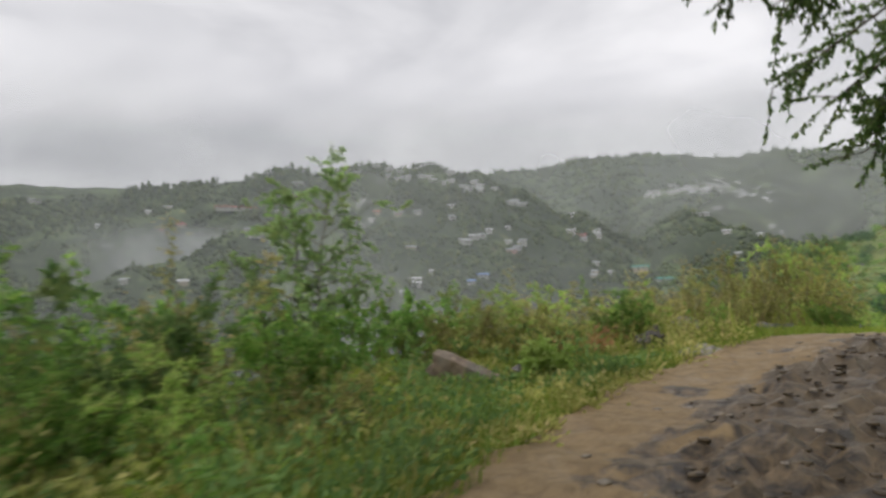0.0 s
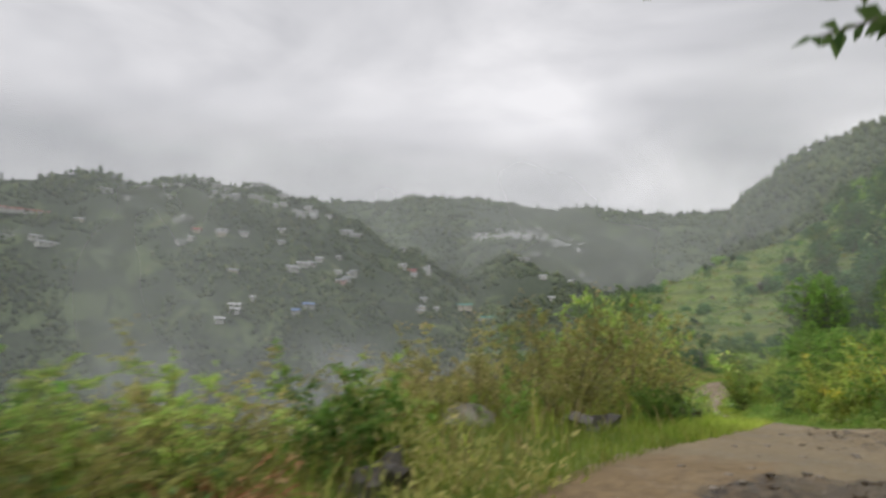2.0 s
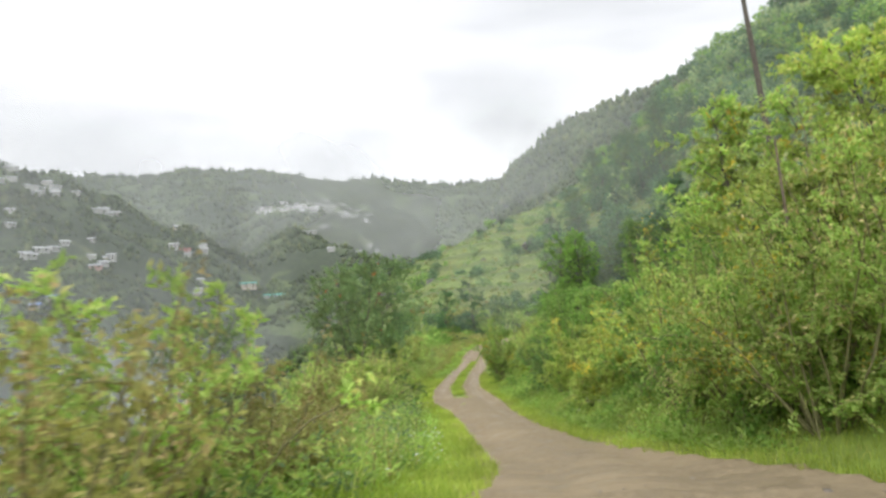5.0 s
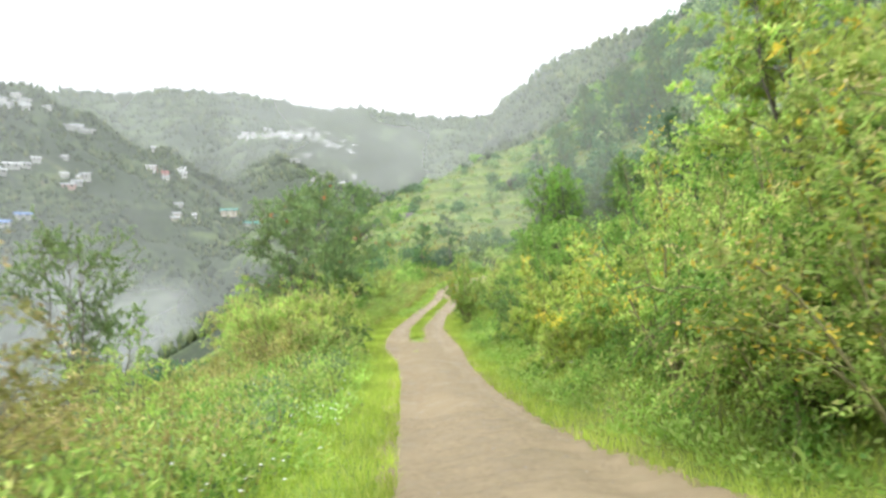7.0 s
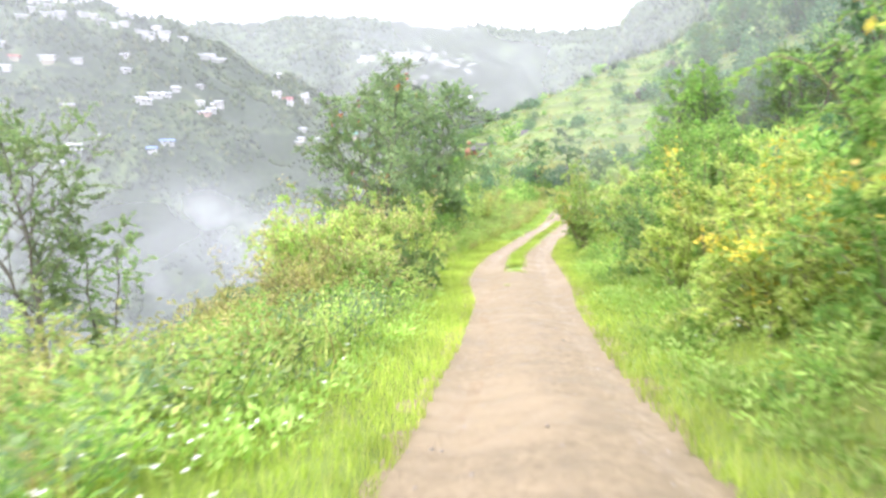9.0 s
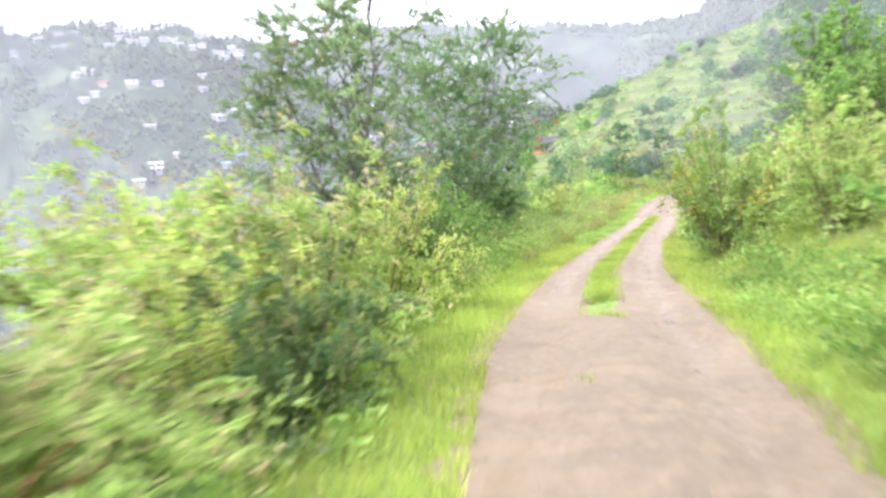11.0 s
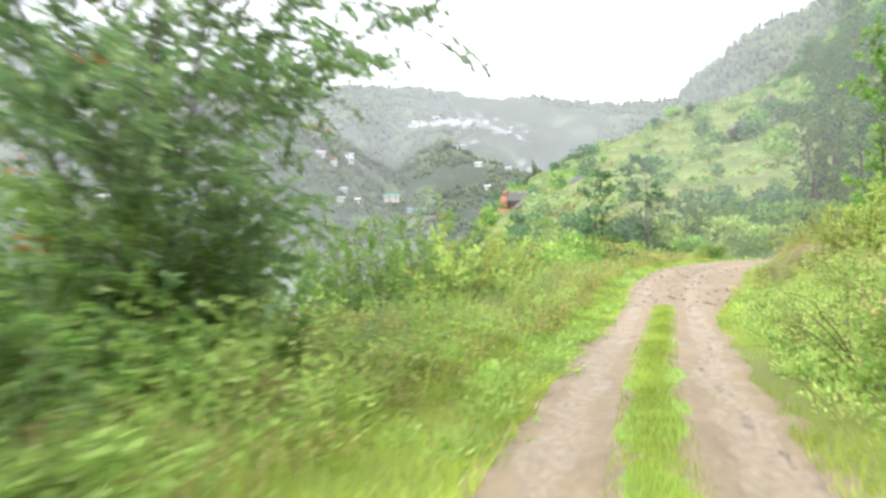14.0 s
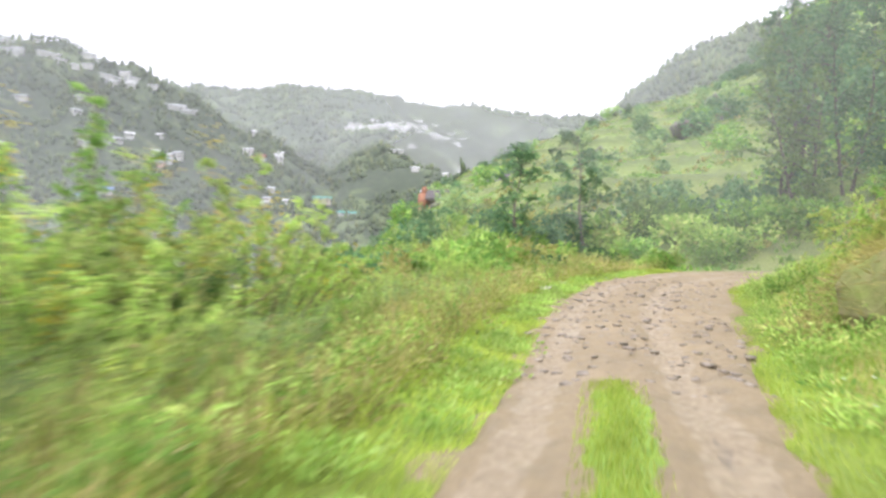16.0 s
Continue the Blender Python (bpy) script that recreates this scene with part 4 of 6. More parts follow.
# the scrub on both sides
for _ in range(900):
    s, d = prng.uniform(14, 98), prng.choice([-1, 1]) * prng.uniform(0, 1) ** 1.4 * 15
    left, right = side_widths(s)
    d = d - left - 3.4 if d < 0 else d + right + 2.5
    x, y = at_side(s, d)
    i, real = beside(LINE, x, y)
    if abs(abs(real[0]) - abs(d)) > 0.5 or prng.rand() > 0.27:
        continue
    gap_s = s > 36 and s < 52 and d < 0
    if gap_s and prng.rand() < 0.45:
        continue
    near = abs(d) < 8.5
    low = 0.62 if d < 0 and s < 66 else 0.85
    size = prng.uniform(0.55, 1.0) * low * (1 + 0.25 * (d > 5))
    kind = prng.choice(["yellow", "olive", "green", "dark"], p=[0.4, 0.2, 0.3, 0.1]) if near else prng.choice(["far_green", "far_yellow", "far_dark"], p=[0.42, 0.4, 0.18])
    plant(kind, x, y, size * (1 if near else 0.8), size * prng.uniform(0.8, 1.15))

# weeds on the verges
for _ in range(290):
    s, side = prng.uniform(14, 88), prng.choice([-1, 1])
    left, right = side_widths(s)
    d = -left - prng.uniform(0.9, 4.2) if side < 0 else right + prng.uniform(0.7, 2.6)
    x, y = at_side(s, d)
    _, real = beside(LINE, x, y)
    if abs(abs(real[0]) - abs(d)) < 0.3 and not is_open(x, y):
        plant("weed", x, y, prng.uniform(0.5, 1.0))

# tall weeds crowding the valley side
for _ in range(210):
    s, off = prng.uniform(50, 84), prng.uniform(1.5, 5.0)
    left, _ = side_widths(s)
    x, y = at_side(s, -left - off)
    _, real = beside(LINE, x, y)
    if abs(abs(real[0]) - left - off) < 0.3:
        plant("tall_weed", x, y, prng.uniform(0.6, 1.0), prng.uniform(0.55, 1.0) * (0.7 if s < 58 else 1.0))
for x, y, size, tall in [(26.5, 40.2, 0.75, 0.7), (27.2, 41.6, 0.8, 0.75), (26.0, 41.8, 0.9, 0.85), (28.2, 43.2, 0.7, 0.6), (29.0, 45.0, 0.7, 0.6), (30.4, 46.6, 0.65, 0.55)]:
    plant("olive", x, y, size, tall)

# single trees
stand(tree("young_tree", 71, LEAF_PALE, 3.4, 1.1, 0.03, 2, 0.12, 28, 9, 22, (0.065, 0.034), 0.6, airy=0.5), -1.6, 7.4, "slender young tree with fresh green leaves among bushes", "tree")
stand(tree("thin_tree", 72, LEAF_PALE, 4.6, 1.7, 0.034, 3, 0.3, 18, 10, 40, (0.06, 0.022), 1.1, airy=0.4), 11.4, 25.3, "thin airy tree with a dark forked trunk", "tree", 30)
stand(tree("thin_tree", 73, LEAF_PALE, 3.0, 1.0, 0.03, 2, 0.25, 14, 10, 36, (0.06, 0.022), 1.0, airy=0.4), 12.1, 26.3, "small airy tree standing on the slope", "tree", 80)
stand(tree("feathery_tree", 74, FEATHER, 8.2, 3.1, 0.042, 4, 0.05, 34, 12, 34, (0.10, 0.042), 0.8, airy=0.02, accent=RED_LEAF), 25.0, 40.9, "feathery dark green tree with upswept branches", "tree", 15, 1.0, 0.3)
stand(tree("feathery_tree", 75, LEAF_SOFT, 7.0, 1.7, 0.05, 4, 0.08, 30, 11, 28, (0.095, 0.036), 0.9, airy=0.15, accent=RED_LEAF), 19.5, 32.6, "tall feathery tree with a dark leaning crown", "tree", 100, 1.0, 0.4)
stand(tree("slender_tree", 76, LEAF_SHADE, 6.6, 2.0, 0.09, 1, 0.15, 30, 9, 18, (0.17, 0.07), 0.5), 53.6, 66.1, "small dark tree behind the bend of the track", "tree")
stand(tree("slender_tree", 77, LEAF_SHADE, 6.4, 1.7, 0.09, 1, 0.12, 30, 9, 18, (0.17, 0.07), 0.6), 49.9, 67.2, "small dark tree behind the bend of the track", "tree", 50)

# light leafy trees leaning over the bank
for k, (x, y, h) in enumerate([(33.6, 32.8, 2.9), (32.4, 30.4, 2.5), (35.8, 33.6, 3.0), (17.3, 12.9, 3.5), (20.5, 14.2, 5.7), (18.8, 11.2, 5.4), (23.6, 16.4, 3.2), (21.5, 14.7, 5.4)]):
    stand(tree("bank_tree", 540 + k, LEAF_GREEN if k < 3 else (LEAF_YELLOW, LEAF_GOLD)[k % 2], h, 1.6 if h > 5 else 2.0, 0.05, 3, 0.1, 24, 9, 16, (0.13, 0.055), 0.8, airy=0.25, accent=BLOSSOM if k > 2 else None), x, y, "light green leafy tree on the bank", "tree", k * 80, 1.0, 0.15, "bank trees")

# dark trees high on the right-hand slope and where the track bends away
for k, (x, y, h) in enumerate([(56.0, 43.5, 8.0), (58.5, 40.5, 9.0), (61.0, 44.0, 8.5), (62.5, 39.0, 9.0), (53.5, 40.0, 7.0), (65.0, 42.0, 9.0), (59.0, 36.5, 8.0), (57.0, 51.5, 9.5), (60.5, 52.5, 9.0), (62.0, 49.5, 9.5), (55.0, 49.0, 8.0), (51.6, 50.5, 9.0), (53.5, 48.4, 9.5),
                               (60.0, 47.0, 9.0), (66.0, 48.0, 10.0), (69.0, 45.0, 10.0), (64.0, 36.0, 9.0), (55.0, 36.0, 8.0), (66.0, 64.0, 10.0), (69.0, 62.0, 10.0), (64.5, 61.5, 8.0), (71.0, 66.0, 11.0), (73.0, 60.0, 10.0)]):
    stand(tree("slope_tree", 510 + k, LEAF_GREEN if k in (11, 12) else LEAF_DARK if k % 4 == 0 or 6 < k < 11 else LEAF_SHADE, h, 2.6, 0.11, 2, 0.12, 22, 8, 26 if k in (11, 12) else 16, (0.20, 0.09), 0.7, airy=0.2), x, y, "broad dark green tree on the steep slope", "tree", k * 70, 1.0, 0.2, "slope trees")

# the dark wood higher up, grown from three of those trees
wood = [o for o in scene.objects if o.name.startswith("slope_tree") and not o.parent][:3]
for k in range(26):
    r, b = 80 + 38 * prng.rand(), radians(51 + 13 * prng.rand())
    x, y = MID[0] + r * math.sin(b), MID[1] + r * math.cos(b)
    grown = copy_thing(wood[k % 3], pose(x, y, float(land(x, y)) - 0.3, 0, 0, k * 47))
    grown.scale = (1.0, 1.0, prng.uniform(0.8, 1.15))

# the tree whose branches hang over the start
over = new("roadside_tree")
orng = np.random.RandomState(90)
o_trunk = np.array([[(0, 0, -0.2), (0.05, 0.1, 1.2), (-0.1, 0.3, 2.4), (-0.3, 0.6, 3.5), (-0.7, 1.0, 4.6), (-1.0, 1.2, 6.0)]], float)
child("trunk", *tubes(o_trunk, np.array([[0.24, 0.2, 0.17, 0.14, 0.1, 0.05]]), 9), BARK, over, smooth=True)
ends = np.array([(3.45, 5.01, 2.78), (3.58, 4.94, 2.53), (3.71, 4.9, 2.39), (3.72, 4.81, 2.7), (2.45, 4.2, 3.3), (2.65, 4.3, 3.4), (2.85, 4.4, 3.35), (2.45, 3.9, 3.4), (3.4, 5.5, 3.2), (4.2, 5.3, 3.6), (3.5, 4.5, 4.4), (5.2, 6.4, 3.9), (9.8, 2.6, 5.0), (7.0, -2.0, 5.0), (5.8, 1.6, 6.4), (2.7, 4.0, 3.9)]) - np.array([8.2, 0.6, 0.2])
o_from = np.array([-0.45, 0.75, 3.9])
uu = np.linspace(0, 1, 9)[None, :, None]
o_limbs = o_from + (ends[:, None] - o_from) * uu + np.array([0, 0, 0.7]) * np.sin(uu * np.pi) + np.cumsum(orng.normal(0, 0.03, (len(ends), 9, 3)), axis=1)
o_i, o_u = np.repeat(np.arange(len(ends)), 60), orng.uniform(0.6, 1.0, len(ends) * 60)
o_at, o_al = on_path(o_limbs, o_i, o_u)
o_tw = arcs(orng, o_at, unit(o_al * 0.7 + orng.normal(0, 0.7, o_al.shape)), orng.uniform(0.2, 0.55, len(o_at)), 0.25 * orng.uniform(0.2, 1.5, len(o_at)), 4)
child("branchwork", *joined([tubes(o_limbs, 0.05 * np.linspace(1, 0.15, 9)[None] * np.ones((len(ends), 1)), 5), tubes(o_tw, 0.008 * np.linspace(1, 0.4, 4)[None] * np.ones((len(o_at), 1)), 3)]), BARK, over)
o_j = np.repeat(np.arange(len(o_at)), 34)
o_lp, o_lw = on_path(o_tw, o_j, orng.uniform(0.1, 1.0, len(o_j)))
child("crown", *leaf_faces(orng, o_lp, unit(o_lw * 0.6 + orng.normal(0, 0.5, o_lw.shape) + np.array([0, 0, -0.35])), 0.062, 0.032), LEAF_DARK, over)
stand(over, 8.2, 0.6, "roadside tree with dark leafy branches over the track", "tree")

# unseen broad trees added beside the start, so that their crowns shade the verge
for k, (x, y, h) in enumerate([(-2.6, -2.4, 8.5), (-7.5, -1.0, 9.0), (4.5, -5.5, 9.0)]):
    stand(tree("shade_tree", 560 + k, LEAF_DARK, h, 4.2, 0.16, 2, 0.45, 26, 10, 20, (0.17, 0.08), 0.5, airy=0.1), x, y, "unseen broad tree added to shade the start of the track", "tree", k * 110, 1.0, 0.2, "shade trees")

# a shrub with flame-red leaves under the feathery trees, and bent dry stalks
stand(shrub("red_leaved_shrub", 95, LEAF_GREEN, 1.3, 2.3, 22, 10, 20, (0.09, 0.04), 0.45, RED_LEAF), 20.3, 33.5, "green shrub with flame-red withered leaves at its tips", "shrub")


def stalks(seed, n, tall, spread, mat):
    """Bent dry stalks from one root."""
    rng = np.random.RandomState(seed)
    root = new("dry_stalks")
    a = rng.uniform(0, 6.283, n)
    way = unit(np.stack([np.cos(a) * spread, np.sin(a) * spread, np.ones(n)], 1))
    main = arcs(rng, np.tile([0, 0, -0.05], (n, 1)), way, tall * rng.uniform(0.6, 1.2, n), 0.5 * rng.uniform(0.3, 1.4, n))
    child("stem", *tubes(main, 0.007 * np.linspace(1, 0.4, 7)[None] * np.ones((n, 1)), 4), mat, root)
    j = np.repeat(np.arange(n), 14)
    lp, lw = on_path(main, j, rng.uniform(0.3, 1.0, len(j)))
    child("withered_leaves", *leaf_faces(rng, lp, lw + rng.normal(0, 0.6, lw.shape), 0.11, 0.02), mat, root)
    return root


RUST = leafy("rusty_stalk", (0.34, 0.15, 0.07), (0.46, 0.26, 0.13), (0.50, 0.36, 0.20), 0.7, 0.2)
for k, (x, y, h) in enumerate([(1.72, 7.95, 0.95), (1.95, 8.15, 0.85), (23.3, 35.9, 1.6), (22.9, 35.3, 1.4), (15.6, 23.6, 0.9), (16.2, 24.4, 1.0), (30.4, 46.0, 0.9), (31.6, 47.0, 0.8), (28.4, 43.4, 0.8), (41.5, 56.0, 0.9), (43.0, 57.6, 0.9)]):
    stand(stalks(600 + k, 16, h, 0.8, RUST), x, y, "clump of bent rust-brown dry stalks", "stalks", k * 50, 1.0, 0.02, "dry stalks")

for forms in KINDS.values():
    for form in forms:
        if form.name not in used:
            for o in (*form.children_recursive, form):
                bpy.data.objects.remove(o)

# ---- grass on the verges and between the ruts ----


def blades(name, places, height, seed, mat, label):
    rng = np.random.RandomState(seed)
    n = len(places)
    a = rng.uniform(0, 6.283, n)
    h = height * rng.uniform(0.5, 1.4, n)
    w = 0.0032 + 0.009 * h
    lean = rng.normal(0, 0.35, (n, 2)) * h[:, None]
    side = np.stack([np.cos(a) * w, np.sin(a) * w, 0 * a], 1)
    tip = places + np.stack([lean[:, 0], lean[:, 1], h], 1)
    mid = places + np.stack([lean[:, 0] * 0.35, lean[:, 1] * 0.35, h * 0.6], 1)
    v = np.stack([places - side, places + side, mid + side * 0.7, tip, mid - side * 0.7], 1).reshape(-1, 3)
    b = np.arange(n)[:, None] * 5
    ob = mesh_object_mixed(name, v, b, mat)
    return tagged(ob, label, "grass", kind="stuff")


def mesh_object_mixed(name, v, b, mat):
    me = bpy.data.meshes.new(name)
    n = len(b)
    loops = np.concatenate([b + np.array([0, 1, 2, 4]), b + np.array([4, 2, 3])], axis=1).astype(np.int32)
    me.vertices.add(len(v))
    me.vertices.foreach_set("co", v.astype(np.float32).ravel())
    me.loops.add(loops.size)
    me.loops.foreach_set("vertex_index", loops.ravel())
    me.polygons.add(2 * n)
    start = np.stack([np.arange(n) * 7, np.arange(n) * 7 + 4], 1).astype(np.int32)
    me.polygons.foreach_set("loop_start", start.ravel())
    me.materials.append(mat)
    me.update(calc_edges=True)
    me.validate()
    return new(name, me)


def scatter(n, s_range, near, deep, seed, side, low=False):
    """Random places on one verge: side -1 left, 1 right, 0 the middle strip."""
    rng = np.random.RandomState(seed)
    s = rng.uniform(*s_range, n)
    a, b = (np.stack([np.interp(v, LINE_S, LINE[:, k]) for k in (0, 1)], 1) for v in (s - 0.5, s + 0.5))
    w, m = unit(b - a), (a + b) / 2
    left, right = side_widths(s)
    off = near + deep * rng.uniform(0, 1, n) ** 1.3
    d = np.where(side < 0, -left - off, right + off) if side else np.clip(rng.normal(-0.04, 0.14, n), -0.34, 0.28)
    x, y = m[:, 0] + w[:, 1] * d, m[:, 1] - w[:, 0] * d
    j, real = beside(LINE, x, y)
    l2, r2 = side_widths(LINE_S[j])
    ok = (real < -l2 + 0.3) | (real > r2 - 0.3) if side else np.ones(n, bool)
    if not low:
        ok = ok & ~is_open(x, y)
    return x[ok], y[ok], s[ok], d[ok]


def grass(n, s_range, near, deep, seed, side, height, label, mat=None):
    x, y, s, d = scatter(n, s_range, near, deep, seed, side, height < 0.2)
    z = land(x, y) - 0.02
    if side == 0:
        z = z + track_height(x, y, s, d)
        thick = waves(x, y, 2.0, 77)
        ok = thick > -0.9 + 1.7 * (1 - step(46, 53, s)) + 1.6 * step(72.6, 74.4, s)
        x, y, z = x[ok], y[ok], z[ok]
    return blades("verge_grass", np.stack([x, y, z], 1), height, seed, mat or GRASS, label)


OLD_GRASS = leafy("rough_grass", (0.10, 0.17, 0.02), (0.20, 0.28, 0.04), (0.34, 0.30, 0.09), 0.6, 0.35)
grass(60000, (25, 62), -0.32, 2.2, 201, -1, 0.13, "bright green grass on the verge")
grass(32240, (62, 92), -0.25, 1.5, 202, -1, 0.14, "bright green grass on the verge")
grass(49600, (24, 62), -0.4, 2.4, 203, 1, 0.13, "bright green grass under the bank")
grass(37200, (62, 92), -0.22, 3.6, 204, 1, 0.15, "bright green grass under the bank")
grass(43400, (36, 74.5), 0, 0, 205, 0, 0.075, "short grass strip between the ruts")
grass(5580, (16, 90), 0.6, 5.0, 206, -1, 0.45, "tall grass in seed on the verge", GRASS)
grass(3720, (30, 90), 0.6, 3.5, 207, 1, 0.4, "tall grass in seed under the bank", GRASS)
grass(2170, (16, 90), 0.8, 5.0, 208, -1, 0.55, "dry yellow grass stalks", STRAW)
grass(22000, (11, 26), -0.45, 3.0, 209, -1, 0.16, "rough grass beside the start of the track", OLD_GRASS)
grass(1116, (13, 26), 0.2, 3.5, 210, -1, 0.4, "dry and olive grass beside the start", STRAW)


def undergrowth(n, s_range, near, deep, seed, side, mat, tall, label):
    """Leafy low plants in clumps, as one mesh."""
    rng = np.random.RandomState(seed)
    x, y, s, d = scatter(n // 60, s_range, near, deep, seed, side, True)
    k = rng.randint(0, len(x), n)
    spread = rng.normal(0, 0.13, (n, 2))
    hummock = 0.5 + 0.75 * step(-0.35, 0.45, waves(x, y, 2.6, seed))
    h = tall * (rng.uniform(0.3, 1.15, len(x)) * hummock)[k] * rng.uniform(0.05, 1, n)
    px, py = x[k] + spread[:, 0], y[k] + spread[:, 1]
    h = h * np.where(is_open(px, py), 0.3, 1.0)
    p = np.stack([px, py, land(px, py) + h], 1)
    way = np.stack([spread[:, 0] * 3, spread[:, 1] * 3, rng.uniform(0.0, 1.0, n)], 1) + rng.normal(0, 0.35, (n, 3))
    return tagged(mesh_object("undergrowth", *leaf_faces(rng, p, way, 0.09, 0.035), [mat]), label, "undergrowth", kind="stuff")


undergrowth(17000, (11, 22), -0.25, 4.0, 221, -1, LEAF_OLIVE, 0.42, "rough weeds beside the start of the track")
undergrowth(14400, (13, 20.5), 0.0, 4.5, 222, -1, LEAF_DARK, 0.6, "green weeds beside the start of the track")
undergrowth(27200, (28, 90), 1.0, 4.5, 223, -1, LEAF_GREEN, 0.5, "green weeds along the valley side")
undergrowth(36800, (28, 90), 1.0, 5.0, 224, -1, LEAF_YELLOW, 0.6, "yellowish weeds along the valley side")
undergrowth(20800, (26, 90), 0.5, 3.0, 225, 1, LEAF_GREEN, 0.45, "green weeds under the bank")
undergrowth(12800, (26, 90), 0.7, 3.0, 226, 1, LEAF_YELLOW, 0.5, "yellowish weeds under the bank")

undergrowth(28800, (56, 92), 0.7, 5.0, 227, -1, LEAF_OLIVE, 0.5, "olive tall weeds over the valley")
undergrowth(16000, (56, 92), 0.8, 5.0, 228, -1, LEAF_OLIVE, 0.5, "olive-yellow tall weeds over the valley")
grass(3720, (56, 92), 0.6, 4.5, 229, -1, 0.5, "tall grass in seed over the valley", GRASS)

grass(10000, (56, 92), 0.8, 4.6, 236, -1, 0.58, "tall dry grass heads over the valley", TIP_STRAW)
undergrowth(15000, (54, 68), 1.0, 3.0, 230, -1, LEAF_LIME, 0.95, "tall green weeds under the feathery tree")
undergrowth(26000, (62, 90), 0.35, 4.0, 237, 1, LEAF_YELLOW, 0.42, "yellowish weeds on the slope by the bend")
undergrowth(12000, (62, 90), 0.3, 4.0, 238, 1, LEAF_LIME, 0.36, "lime weeds on the slope by the bend")
grass(3000, (64, 90), 0.5, 4.0, 239, 1, 0.5, "dry grass heads on the slope by the bend", TIP_STRAW)
undergrowth(14000, (60, 90), -0.1, 1.3, 240, -1, LEAF_LIME, 0.17, "low clover in the verge grass")
undergrowth(9000, (32, 50), 0.2, 1.7, 231, 1, LEAF_LIME, 0.35, "bright lime weeds at the foot of the bank")
undergrowth(8000, (34, 47), 0.5, 2.4, 232, -1, LEAF_LIME, 0.3, "bright lime weeds on the verge")

undergrowth(26000, (30, 49), 0.9, 3.8, 233, -1, LEAF_YELLOW, 0.5, "leafy yellowish weeds on the valley side")
undergrowth(20000, (30, 49), 0.9, 4.2, 234, -1, LEAF_SOFT, 0.6, "pale leafy weeds on the valley side")
undergrowth(16000, (30, 49), 1.4, 4.4, 235, -1, LEAF_OLIVE, 0.7, "brownish weeds on the valley side")

PETAL = grained("white_petal", (0.75, 0.75, 0.70), (0.85, 0.85, 0.82), 40, 0.6, 0.0)


def flowers(spots, n, seed):
    """Small white daisies: five petals each, on the verge."""
    rng = np.random.RandomState(seed)
    pieces = []
    for cx, cy, wide in spots:
        m = int(n * wide)
        x, y = cx + rng.normal(0, wide, m), cy + rng.normal(0, wide, m)
        i, off = beside(LINE, x, y)
        bare_left, bare_right = side_widths(LINE_S[i])
        grown = (off < -bare_left - 0.35) | (off > bare_right + 0.35)
        x, y = x[grown], y[grown]
        m = len(x)
        top = np.stack([x, y, land(x, y) + rng.uniform(0.18, 0.42, m)], 1)
        a = rng.uniform(0, 6.283, m)
        for k in range(5):
            w = np.stack([np.cos(a + k * 1.257), np.sin(a + k * 1.257), np.full(m, 0.25)], 1)
            pieces.append(leaf_faces(rng, top, w, 0.022, 0.016, 0.0))
    return tagged(mesh_object("daisies", *joined(pieces), [PETAL]), "small white daisies in the verge grass", "flowers", kind="stuff")


flowers([(13.6, 18.2, 0.6), (13.0, 19.2, 0.7), (14.6, 20.6, 0.6), (16.4, 13.6, 0.4), (18.6, 18.1, 0.5), (36.4, 42.6, 0.8), (38.6, 44.4, 0.8), (11.4, 15.2, 0.5), (12.2, 16.4, 0.6), (13.0, 17.4, 0.5), (28.6, 41.2, 0.7), (30.2, 42.8, 0.7)], 42, 7)

# ---- loose stones on the track ----


def stones(name, n, s_range, d_range, size, seed, label, mat=None):
    """Loose broken stones, joined: eight-cornered chips half sunk into the earth."""
    rng = np.random.RandomState(seed)
    s, d = rng.uniform(*s_range, n), rng.uniform(*d_range, n)
    a, b = (np.stack([np.interp(v, LINE_S, LINE[:, k]) for k in (0, 1)], 1) for v in (s - 0.5, s + 0.5))
    w, m = unit(b - a), (a + b) / 2
    x, y = m[:, 0] + w[:, 1] * d, m[:, 1] - w[:, 0] * d
    z = land(x, y) + track_height(x, y, s, d)
    box = np.array([(i, j, k) for k in (-0.4, 0.6) for j in (-1, 1) for i in (-1, 1)], float)
    r = size * rng.uniform(0.25, 1.0, n) ** 1.6
    v = box[None] * rng.uniform(0.55, 1.0, (n, 8, 1)) * np.stack([r * rng.uniform(0.6, 1.4, n), r, r * 0.6], 1)[:, None]
    t = rng.uniform(0, 6.283, n)[:, None]
    v = np.stack([v[..., 0] * np.cos(t) - v[..., 1] * np.sin(t), v[..., 0] * np.sin(t) + v[..., 1] * np.cos(t), v[..., 2]], -1) + np.stack([x, y, z], 1)[:, None]
    f = np.array([(0, 1, 5, 4), (1, 3, 7, 5), (3, 2, 6, 7), (2, 0, 4, 6), (4, 5, 7, 6), (0, 2, 3, 1)])
    return tagged(mesh_object(name, v.reshape(-1, 3), (np.arange(n)[:, None, None] * 8 + f).reshape(-1, 4), [mat or STONE]), label, "stones", kind="stuff")


